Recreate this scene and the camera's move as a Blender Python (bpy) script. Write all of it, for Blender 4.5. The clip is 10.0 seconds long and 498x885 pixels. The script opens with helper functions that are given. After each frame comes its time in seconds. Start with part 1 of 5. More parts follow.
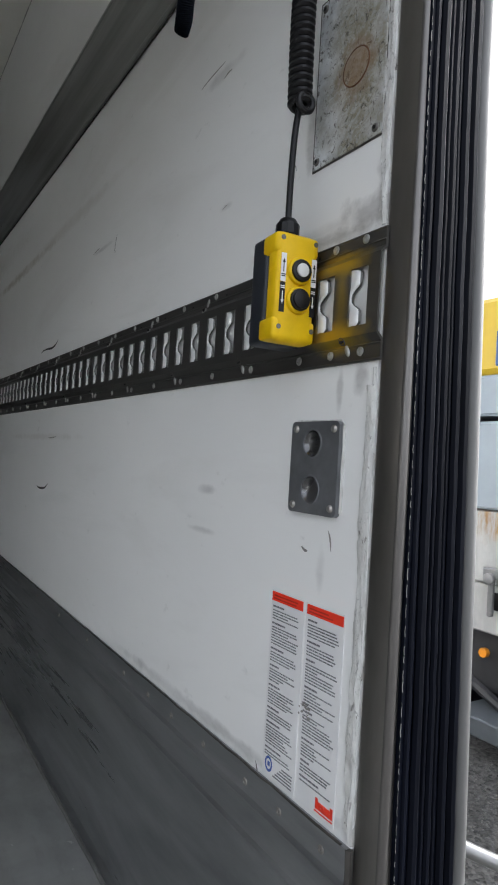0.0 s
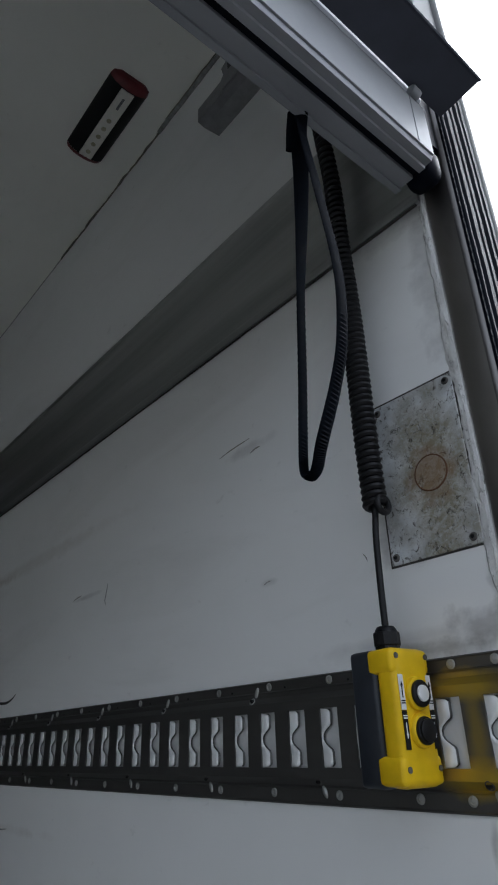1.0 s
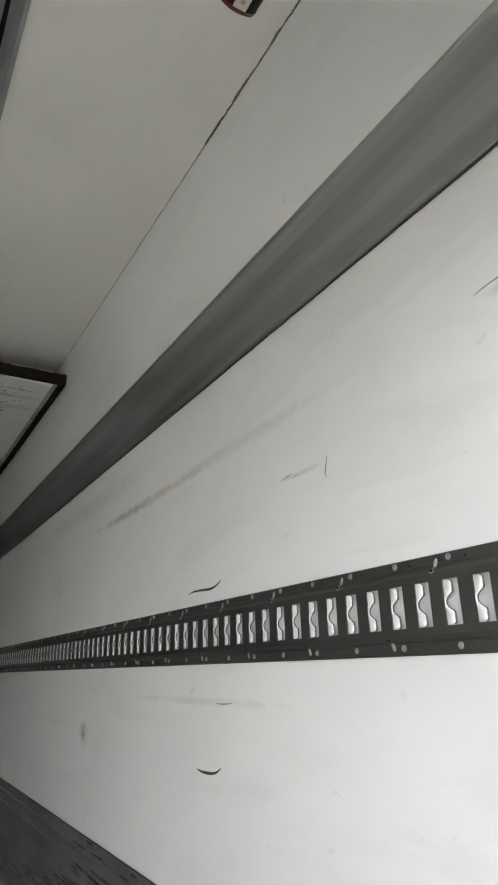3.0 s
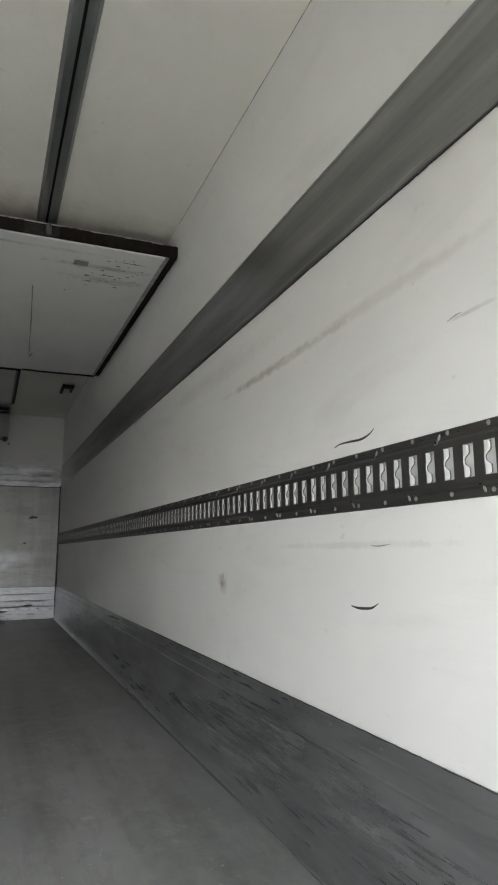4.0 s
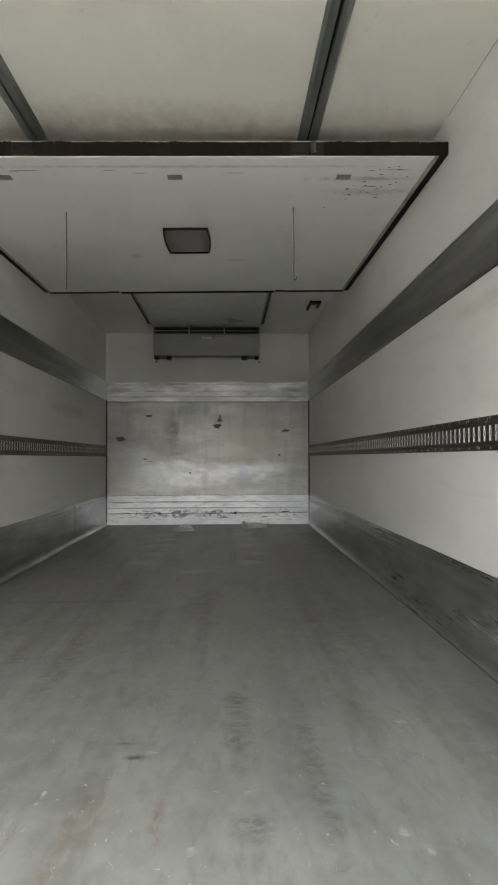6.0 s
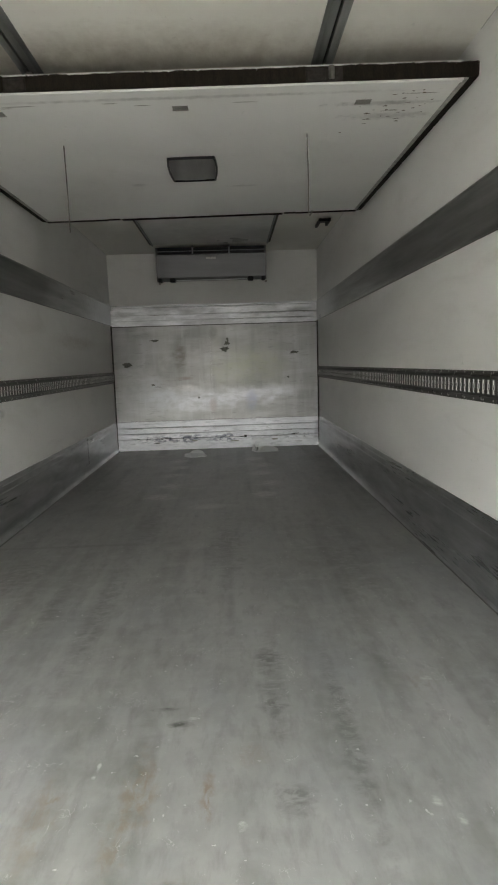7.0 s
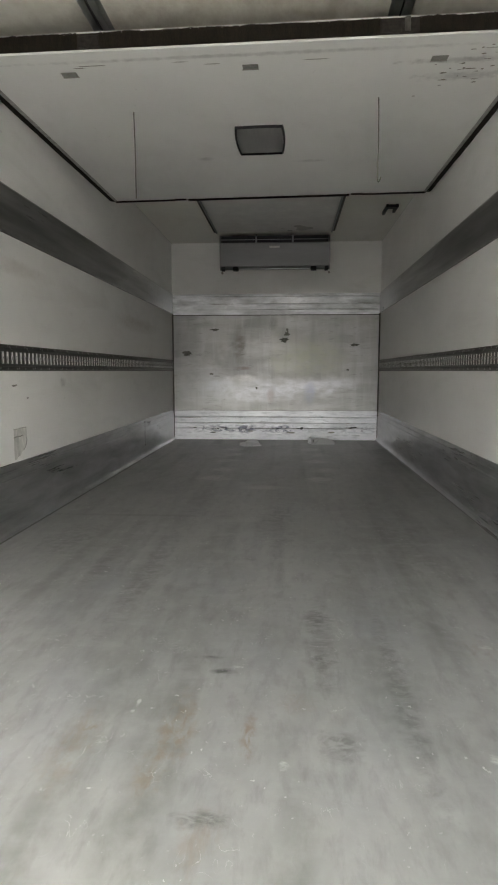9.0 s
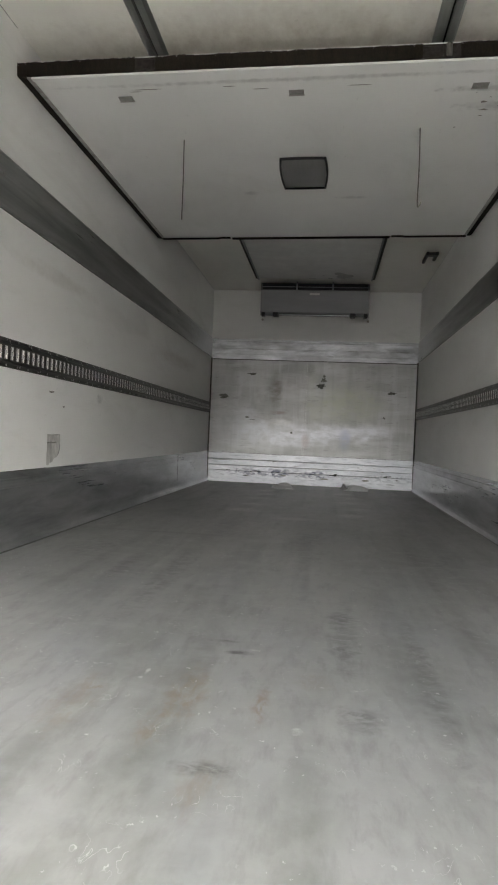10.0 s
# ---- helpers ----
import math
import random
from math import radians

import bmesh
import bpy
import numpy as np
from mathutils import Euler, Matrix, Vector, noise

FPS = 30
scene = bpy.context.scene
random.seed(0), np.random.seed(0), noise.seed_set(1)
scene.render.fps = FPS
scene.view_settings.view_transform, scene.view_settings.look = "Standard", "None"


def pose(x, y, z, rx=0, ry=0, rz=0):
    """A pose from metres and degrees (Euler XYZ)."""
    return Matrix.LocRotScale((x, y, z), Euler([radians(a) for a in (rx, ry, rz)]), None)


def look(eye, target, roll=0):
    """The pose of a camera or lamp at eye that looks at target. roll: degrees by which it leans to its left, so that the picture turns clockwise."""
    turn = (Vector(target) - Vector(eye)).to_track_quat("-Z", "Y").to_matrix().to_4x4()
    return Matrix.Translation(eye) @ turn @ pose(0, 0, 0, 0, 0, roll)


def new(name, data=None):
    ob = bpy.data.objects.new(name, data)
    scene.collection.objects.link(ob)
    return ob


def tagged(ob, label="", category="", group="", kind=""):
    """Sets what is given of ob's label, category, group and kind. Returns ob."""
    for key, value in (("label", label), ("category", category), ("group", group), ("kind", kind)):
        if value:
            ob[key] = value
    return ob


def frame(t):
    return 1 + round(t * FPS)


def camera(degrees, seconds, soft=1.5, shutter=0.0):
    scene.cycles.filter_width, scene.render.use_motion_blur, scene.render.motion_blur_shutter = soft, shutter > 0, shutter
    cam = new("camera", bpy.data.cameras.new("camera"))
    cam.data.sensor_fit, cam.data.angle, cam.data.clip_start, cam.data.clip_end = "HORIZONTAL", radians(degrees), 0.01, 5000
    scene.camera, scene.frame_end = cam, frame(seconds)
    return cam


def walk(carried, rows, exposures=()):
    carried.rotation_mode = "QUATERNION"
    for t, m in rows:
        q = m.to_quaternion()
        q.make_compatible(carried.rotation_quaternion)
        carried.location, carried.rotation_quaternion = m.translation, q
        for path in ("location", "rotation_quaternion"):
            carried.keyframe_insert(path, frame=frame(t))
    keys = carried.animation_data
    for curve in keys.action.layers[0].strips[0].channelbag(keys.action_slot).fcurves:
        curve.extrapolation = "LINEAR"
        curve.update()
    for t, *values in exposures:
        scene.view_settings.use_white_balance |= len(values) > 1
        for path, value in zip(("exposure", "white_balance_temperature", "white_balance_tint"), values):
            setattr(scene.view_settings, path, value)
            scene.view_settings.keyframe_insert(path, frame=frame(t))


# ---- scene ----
cam = camera(43.9, 10.0, soft=2.0)
PATH = [
    (0, (0.809, -0.451, 0.722), (1.876, 1.24, 0.777), 3.5),
    (0.5, (0.698, -0.334, 0.825), (1.901, 1.182, 1.329), -0.6),
    (1, (0.68, -0.295, 0.887), (1.849, 1.07, 1.765), -1.9),
    (1.5, (0.7, -0.253, 0.923), (1.788, 1.039, 1.993), -3.7),
    (2, (0.686, -0.193, 0.914), (1.727, 1.125, 2.0), -4.3),
    (2.5, (0.623, -0.104, 0.865), (1.618, 1.342, 1.824), -3.0),
    (2.7, (0.602, -0.081, 0.844), (1.589, 1.442, 1.685), -2.2),
    (3.8, (0.476, 0.022, 0.749), (1.316, 1.789, 1.163), -0.4),
    (4, (0.456, 0.045, 0.736), (1.22, 1.86, 1.084), -0.2),
    (4.5, (0.408, 0.077, 0.727), (0.905, 2.001, 0.96), -0.1),
    (5, (0.341, 0.085, 0.731), (0.591, 2.06, 0.925), -0.3),
    (5.5, (0.281, 0.073, 0.742), (0.382, 2.065, 0.885), -0.1),
    (6, (0.25, 0.087, 0.802), (0.315, 2.086, 0.852), -0.2),
    (6.2, (0.241, 0.101, 0.838), (0.301, 2.099, 0.814), -0.1),
    (7.3, (0.165, 0.118, 1.056), (0.204, 2.097, 0.766), -2.4),
    (7.5, (0.16, 0.088, 1.06), (0.179, 2.066, 0.765), -2.3),
    (8, (0.141, 0.07, 1.039), (0.099, 2.047, 0.742), -2.3),
    (8.5, (0.142, 0.102, 0.941), (0.055, 2.085, 0.699), -1.3),
    (9, (0.177, 0.154, 0.826), (0.047, 2.137, 0.596), -0.0),
    (9.5, (0.217, 0.169, 0.709), (0.071, 2.161, 0.612), 1.5),
    (10, (0.202, 0.173, 0.57), (-0.046, 2.157, 0.547), 2.5),
]

# the rear opening of a refrigerated lorry box: x across, y into the box, z up from the box floor
EXPO = [(0, 1.97, 6200, 10), (0.5, 1.5, 5900, 11), (1.0, 1.23, 5780, 9), (1.5, 1.23, 5780, 9), (2.0, 1.75, 5900, 10), (2.5, 2.94, 6480, 11), (2.7, 3.2, 6540, 11),
        (3.8, 3.42, 6600, 9), (4.5, 3.77, 6700, 10), (5.5, 4.05, 6880, 9), (7.5, 4.08, 6930, 8), (9.0, 4.2, 6950, 10), (9.5, 4.22, 6900, 10), (10.0, 4.12, 6780, 11)]
walk(cam, [(t, look(eye, aim, roll)) for t, eye, aim, roll in PATH], EXPO)

# ---------------------------------------------------------------- world and sun
world = bpy.data.worlds.new("overcast_sky")
scene.world = world
world.use_nodes = True
wn = world.node_tree
wn.nodes.clear()
sky = wn.nodes.new("ShaderNodeTexSky")
sky.sky_type = 'NISHITA'
sky.sun_disc = False
sky.sun_elevation = radians(42)
sky.sun_rotation = radians(102)
sky.dust_density = 6.0
sky.air_density = 1.0
hs = wn.nodes.new("ShaderNodeHueSaturation")
hs.inputs["Saturation"].default_value = 0.22
bg = wn.nodes.new("ShaderNodeBackground")
bg.inputs["Strength"].default_value = 0.15
wo = wn.nodes.new("ShaderNodeOutputWorld")
wn.links.new(sky.outputs[0], hs.inputs["Color"])
wn.links.new(hs.outputs[0], bg.inputs["Color"])
wn.links.new(bg.outputs[0], wo.inputs["Surface"])

sun = new("sun", bpy.data.lights.new("sun", "SUN"))
sun.data.energy = 0.5
sun.data.angle = radians(30)
sun.data.color = (1.0, 0.97, 0.93)
sun.matrix_world = look((0, 0, 0), (-math.sin(radians(102)), -math.cos(radians(102)), -math.tan(radians(42))))

# ---------------------------------------------------------------- materials
W, L, H = 1.23, 7.592, 2.32   # half width, length and height of the box


class Nodes:
    """Small helper round one node material."""

    def __init__(self, name):
        self.mat = bpy.data.materials.new(name)
        self.mat.use_nodes = True
        self.t = self.mat.node_tree
        self.b = self.t.nodes["Principled BSDF"]
        self.coord = self.t.nodes.new("ShaderNodeTexCoord").outputs["Object"]

    def node(self, kind, **values):
        n = self.t.nodes.new(kind)
        for k, v in values.items():
            n.inputs[k].default_value = v
        return n

    def link(self, a, b):
        self.t.links.new(a, b)

    def noise(self, scale, stretch=(1, 1, 1), detail=5.0, rough=0.6, distort=0.0):
        m = self.node("ShaderNodeMapping")
        m.inputs["Scale"].default_value = stretch
        self.link(self.coord, m.inputs["Vector"])
        n = self.node("ShaderNodeTexNoise", Scale=scale, Detail=detail, Roughness=rough, Distortion=distort)
        self.link(m.outputs[0], n.inputs["Vector"])
        return n.outputs["Fac"]

    def ramp(self, fac, lo, hi, a=0.0, b=1.0):
        r = self.node("ShaderNodeMapRange")
        r.clamp = True
        for k, v in zip((1, 2, 3, 4), (lo, hi, a, b)):
            r.inputs[k].default_value = v
        self.link(fac, r.inputs[0])
        return r.outputs[0]

    def math(self, op, a, b):
        n = self.node("ShaderNodeMath")
        n.operation = op
        for i, v in enumerate((a, b)):
            if hasattr(v, "is_linked"):
                self.link(v, n.inputs[i])
            else:
                n.inputs[i].default_value = v
        return n.outputs[0]

    def mix(self, fac, a, b):
        n = self.node("ShaderNodeMix")
        n.data_type = 'RGBA'
        for socket, v in ((n.inputs[0], fac), (n.inputs[6], a), (n.inputs[7], b)):
            if hasattr(v, "is_linked"):
                self.link(v, socket)
            elif isinstance(v, (int, float)):
                socket.default_value = v
            else:
                socket.default_value = (*v, 1)
        return n.outputs[2]

    def spot(self, centre, radii, wobble=0.5, scale=30.0):
        """A soft blot round a place, with a ragged edge."""
        d = self.node("ShaderNodeMapping")
        d.vector_type = 'TEXTURE'
        d.inputs["Location"].default_value = centre
        d.inputs["Scale"].default_value = radii
        self.link(self.coord, d.inputs["Vector"])
        ln = self.node("ShaderNodeVectorMath")
        ln.operation = 'LENGTH'
        self.link(d.outputs[0], ln.inputs[0])
        far = self.math('ADD', ln.outputs["Value"], self.math('MULTIPLY', self.noise(scale, detail=4), wobble * 2))
        return self.ramp(far, 0.35 + wobble, 1.0 + wobble, 1.0, 0.0)

    def bump(self, fac, strength, distance=0.002):
        n = self.node("ShaderNodeBump", Strength=strength, Distance=distance)
        self.link(fac, n.inputs["Height"])
        self.link(n.outputs[0], self.b.inputs["Normal"])

    def done(self, colour, rough=0.5, metal=0.0, spec=0.5):
        for key, v in (("Base Color", colour), ("Roughness", rough), ("Metallic", metal), ("Specular IOR Level", spec)):
            if hasattr(v, "is_linked"):
                self.link(v, self.b.inputs[key])
            else:
                self.b.inputs[key].default_value = (*v, 1) if isinstance(v, tuple) else v
        return self.mat


def simple(name, colour, rough=0.5, metal=0.0, vary=0.25, scale=40.0, stretch=(1, 1, 1), bump=0.15, spec=0.5):
    n = Nodes(name)
    a = n.noise(scale, stretch, 6)
    b = n.noise(scale * 0.12, stretch, 3)
    f = n.math('ADD', n.math('MULTIPLY', a, 0.5), n.math('MULTIPLY', b, 0.5))
    dark = tuple(c * (1 - vary) for c in colour)
    light = tuple(min(1.0, c * (1 + vary)) for c in colour)
    col = n.mix(n.ramp(f, 0.35, 0.65), dark, light)
    if bump:
        n.bump(a, bump, 0.001)
    return n.done(col, n.ramp(b, 0.3, 0.7, max(0.04, rough - 0.1), min(1, rough + 0.1)), metal, spec)


def white_panel(name, stains=(), tint=(0.91, 0.91, 0.89)):
    """Glass-fibre reinforced white wall skin with grime."""
    n = Nodes(name)
    col = n.mix(n.ramp(n.noise(0.9, (1, 1, 1.6), 4), 0.3, 0.75), tint, tuple(c * 0.9 for c in tint))
    drift = n.ramp(n.noise(2.2, (1, 0.6, 2.6), 7, 0.65, 0.8), 0.52, 0.8, 0, 0.25)
    col = n.mix(drift, col, (0.52, 0.51, 0.47))
    fleck = n.ramp(n.noise(45, (1, 0.5, 1), 5, 0.6), 0.66, 0.74, 0, 0.22)
    col = n.mix(fleck, col, (0.4, 0.39, 0.37))
    grit = n.ramp(n.noise(13, (1, 0.5, 1.6), 6, 0.65), 0.36, 0.62, 0.45, 1.1)
    for centre, radii, colour, amount, wobble in stains:
        f = n.math('MULTIPLY', n.math('MULTIPLY', n.spot(centre, radii, wobble), grit), amount)
        col = n.mix(f, col, colour)
    n.bump(n.noise(260, (1, 1, 1), 3), 0.06, 0.0006)
    return n.done(col, n.ramp(n.noise(3, detail=3), 0.3, 0.7, 0.32, 0.5), 0, 0.45)


def metal_sheet(name, colour, rough, along, vary=0.25, metal=1.0, scuff=0.3, light=(0.7, 0.7, 0.7), spots=(), grain=0.12, drag=0.12, flecks=0.0):
    """Brushed metal; along: the axis that its streaks run on."""
    n = Nodes(name)
    s = [1.0, 1.0, 1.0]
    s[along] = 0.04
    fine = n.noise(90, tuple(s), 4, 0.6)
    s[along] = drag
    broad = n.noise(13, tuple(s), 5, 0.6, 0.4)
    s[along] = max(drag, 0.2)
    blot = n.noise(3.6, tuple(s), 5, 0.6, 0.4)
    s[along] = drag
    col = n.mix(n.ramp(broad, 0.3, 0.7), tuple(c * (1 - vary) for c in colour), tuple(min(1, c * (1 + vary)) for c in colour))
    col = n.mix(n.ramp(blot, 0.55, 0.75, 0, scuff), col, light)
    col = n.mix(n.ramp(n.noise(6, tuple(s), 3), 0.54, 0.74, 0, scuff), col, tuple(c * 0.35 for c in colour))
    if flecks:
        col = n.mix(n.ramp(n.noise(60, (1, 0.45, 1), 5, 0.68, 0.5), 0.64, 0.69, 0, flecks), col, light)
    for centre, radii, colour2, amount, wobble in spots:
        col = n.mix(n.math('MULTIPLY', n.spot(centre, radii, wobble, 18), amount), col, colour2)
    n.bump(fine, grain, 0.0008)
    return n.done(col, n.ramp(n.math('ADD', n.math('MULTIPLY', fine, 0.4), n.math('MULTIPLY', blot, 0.6)), 0.3, 0.7, rough - 0.1, rough + 0.12), metal, 0.5)


def floor_material():
    """Grey resin-coated sheet, worn by traffic along the box, with chips, rusty stains and painted bulkhead
    reflections.
    """
    n = Nodes("worn_floor_coating")
    broad = n.noise(1.5, (1.0, 0.3, 1), 4, 0.5, 0.2)
    patch = n.noise(4.5, (1.0, 0.5, 1), 4, 0.55, 0.5)
    fine = n.noise(15, (1.0, 0.6, 1), 6, 0.62, 0.2)
    col = n.mix(n.ramp(broad, 0.32, 0.68), (0.195, 0.2, 0.184), (0.30, 0.303, 0.292))
    col = n.mix(n.ramp(patch, 0.35, 0.7, 0, 0.55), col, (0.36, 0.362, 0.358))
    col = n.mix(n.ramp(n.noise(3.1, (1, 0.45, 1), 5, 0.6, 0.3), 0.48, 0.7, 0, 0.6), col, (0.145, 0.15, 0.135))
    lanes = n.math('MULTIPLY', n.ramp(n.noise(8, (1.0, 0.03, 1), 2, 0.5), 0.48, 0.66), n.ramp(n.noise(2.2, (1, 0.5, 1), 4, 0.6), 0.4, 0.62, 0.15, 0.85))
    col = n.mix(lanes, col, (0.135, 0.14, 0.128))
    col = n.mix(n.ramp(n.noise(9, (0.5, 1.0, 1), 4, 0.6, 0.2), 0.5, 0.75, 0, 0.4), col, (0.36, 0.36, 0.36))
    col = n.mix(n.ramp(fine, 0.42, 0.68, 0, 0.4), col, (0.38, 0.38, 0.368))
    col = n.mix(n.ramp(n.noise(24, (1.0, 0.3, 1), 5, 0.65, 0.2), 0.5, 0.72, 0, 0.5), col, (0.15, 0.15, 0.142))
    col = n.mix(n.ramp(n.noise(3.0, (1, 0.5, 1), 3, 0.5), 0.5, 0.7, 0, 0.3), col, (0.26, 0.272, 0.295))
    # rusty and reddish stains
    crust = n.ramp(n.noise(34, (1, 0.4, 1), 6, 0.72, 0.6), 0.42, 0.58)
    for c, r, a in (((-0.075, 1.5), (0.05, 0.17), 0.8), ((-0.11, 1.33), (0.035, 0.12), 0.6), ((0.09, 1.46), (0.022, 0.12), 0.95), ((-0.3, 1.42), (0.06, 0.2), 0.45), ((0.02, 1.15), (0.05, 0.12), 0.4), ((-0.28, 1.48), (0.018, 0.022), 0.8), ((0.2, 1.62), (0.05, 0.06), 0.35), ((0.75, 1.95), (0.08, 0.1), 0.3)):
        col = n.mix(n.math('MULTIPLY', n.math('MULTIPLY', n.spot((c[0], c[1], 0), (r[0], r[1], 1), 0.7, 30), crust), 0.75 * a), col, (0.21, 0.155, 0.10))
    # dark drag marks and rubbed lanes
    torn = n.ramp(n.noise(26, (0.7, 1.2, 1), 6, 0.7, 0.8), 0.4, 0.58, 0.15, 1.0)
    for c, r, a in (((-0.055, 1.853), (0.055, 0.014), 1.0), ((0.0, 1.772), (0.045, 0.018), 1.0), ((0.02, 1.20), (0.07, 0.03), 0.7), ((0.28, 2.0), (0.05, 0.4), 0.45), ((0.47, 1.75), (0.04, 0.55), 0.5), ((-0.4, 2.6), (0.06, 0.7), 0.5), ((-0.62, 2.7), (0.05, 0.3), 0.45), ((0.3, 1.45), (0.06, 0.07), 0.6), ((0.27, 2.15), (0.06, 0.09), 0.55), ((0.27, 1.85), (0.05, 0.05), 0.45), ((0.13, 3.6), (0.12, 0.8), 0.4), ((0.72, 3.1), (0.12, 0.5), 0.35), ((-0.38, 4.0), (0.1, 0.8), 0.35), ((-0.9, 3.1), (0.16, 0.4), 0.4)):
        col = n.mix(n.math('MULTIPLY', n.math('MULTIPLY', n.spot((c[0], c[1], 0), (r[0], r[1], 1), 0.7, 22), torn), a), col, (0.075, 0.077, 0.07))
    # pale patches that paint the bulkhead's reflections into the far floor
    for x in (-0.41, 0.41):
        for k, y in enumerate((4.85, 5.3, 5.8, 6.25, 6.65)):
            col = n.mix(n.math('MULTIPLY', n.math('MULTIPLY', n.spot((x + 0.05 * (k % 2), y, 0), (0.13, 0.15, 1), 0.8, 9), torn), 0.6), col, (0.55, 0.54, 0.52))
    col = n.mix(n.math('MULTIPLY', n.spot((0.0, 4.5, 0), (0.2, 0.1, 1), 0.8, 14), 0.4), col, (0.5, 0.5, 0.48))
    col = n.mix(n.math('MULTIPLY', n.spot((-0.7, 3.6, 0), (0.7, 0.035, 1), 0.6, 8), 0.35), col, (0.12, 0.122, 0.11))
    # pale chips and curling scratches
    near_chip = n.ramp(n.noise(5.5, (1, 0.8, 1), 3, 0.6), 0.5, 0.62)
    chip = n.math('MULTIPLY', n.ramp(n.noise(62, (1, 0.8, 1), 4, 0.6, 0.4), 0.655, 0.69, 0, 0.7), near_chip)
    col = n.mix(chip, col, (0.62, 0.62, 0.60))
    line = n.math('ABSOLUTE', n.math('SUBTRACT', n.noise(16, (1, 0.7, 1), 3, 0.55, 1.4), 0.5), 0.0)
    curl = n.math('MULTIPLY', n.ramp(line, 0.002, 0.009, 1.0, 0.0), n.ramp(n.noise(7, (1, 1, 1), 3, 0.6), 0.57, 0.66, 0, 0.55))
    col = n.mix(curl, col, (0.56, 0.56, 0.54))
    for c, r in (((0.035, 1.80), (0.02, 0.008)), ((-0.195, 1.6), (0.007, 0.022)), ((-0.2, 1.56), (0.007, 0.01)), ((0.62, 1.42), (0.014, 0.02)), ((0.66, 1.36), (0.01, 0.025)), ((0.17, 1.37), (0.012, 0.02)), ((0.77, 1.97), (0.02, 0.02))):
        col = n.mix(n.math('MULTIPLY', n.math('MULTIPLY', n.spot((c[0], c[1], 0), (r[0], r[1], 1), 0.8, 50), torn), 0.6), col, (0.62, 0.62, 0.60))
    n.bump(n.math('ADD', n.noise(160, (1, 0.6, 1), 4), n.math('MULTIPLY', patch, 3.0)), 0.1, 0.001)
    return n.done(col, n.ramp(n.math('ADD', n.math('MULTIPLY', fine, 0.5), n.math('MULTIPLY', patch, 0.5)), 0.35, 0.65, 0.30, 0.47), 0.18, 0.5)


def bulkhead_material():
    """Old aluminium sheet: soft clouds of oxide, paler and darker patches, smears and hairline scratches."""
    n = Nodes("stained_bulkhead_aluminium")
    cloud = n.noise(1.7, (1, 1, 0.8), 4, 0.5, 0.4)
    smear = n.noise(3.6, (0.45, 1, 2.2), 5, 0.6, 0.5)
    runs = n.noise(7, (1, 1, 0.12), 4, 0.55, 0.2)
    col = n.mix(n.ramp(cloud, 0.3, 0.7), (0.36, 0.362, 0.355), (0.55, 0.553, 0.55))
    col = n.mix(n.ramp(smear, 0.48, 0.72, 0, 0.5), col, (0.68, 0.69, 0.70))
    col = n.mix(n.ramp(runs, 0.5, 0.7, 0, 0.4), col, (0.29, 0.288, 0.275))
    col = n.mix(n.ramp(n.noise(11, (1, 1, 0.09), 4, 0.6, 0.3), 0.54, 0.7, 0, 0.28), col, (0.68, 0.69, 0.71))
    col = n.mix(n.ramp(n.noise(20, (0.35, 1, 2.0), 5, 0.65, 0.3), 0.58, 0.68, 0, 0.4), col, (0.24, 0.235, 0.23))
    ragged = n.ramp(n.noise(12, (0.6, 1, 1.3), 6, 0.65, 0.4), 0.36, 0.6, 0.35, 1.0)
    for c, r, colour, a in (((-0.1, 0.6), (0.85, 0.16), (0.86, 0.87, 0.92), 0.75), ((0.55, 0.66), (0.5, 0.12), (0.84, 0.85, 0.90), 0.65), ((0.42, 1.0), (0.55, 0.28), (0.50, 0.52, 0.42), 0.75), ((-0.78, 0.68), (0.42, 0.27), (0.66, 0.68, 0.72), 0.6), ((-0.02, 1.4), (0.06, 0.1), (0.24, 0.23, 0.22), 0.6), ((-0.42, 1.12), (0.09, 0.26), (0.22, 0.20, 0.17), 0.8),
                            ((-0.62, 1.1), (0.08, 0.4), (0.70, 0.71, 0.70), 0.35), ((-0.98, 0.85), (0.2, 0.5), (0.36, 0.365, 0.36), 0.6), ((0.42, 0.55), (0.1, 0.16), (0.40, 0.43, 0.54), 0.75), ((-0.05, 0.53), (0.06, 0.1), (0.36, 0.26, 0.24), 0.55), ((-0.4, 0.86), (0.14, 0.03), (0.3, 0.22, 0.2), 0.6), ((-0.8, 1.38), (0.25, 0.05), (0.3, 0.3, 0.29), 0.5), ((-0.38, 0.74), (0.2, 0.05), (0.82, 0.81, 0.80), 0.6), ((0.02, 1.1), (0.08, 0.4), (0.52, 0.53, 0.46), 0.35)):
        col = n.mix(n.math('MULTIPLY', n.math('MULTIPLY', n.spot((c[0], 7.585, c[1]), (r[0], 0.4, r[1]), 0.6, 5), ragged), a), col, colour)
    n.bump(n.math('ADD', n.noise(70, (0.1, 1, 1), 3), n.math('MULTIPLY', cloud, 4.0)), 0.05, 0.001)
    return n.done(col, n.ramp(smear, 0.3, 0.7, 0.46, 0.34), 0.6, 0.5)


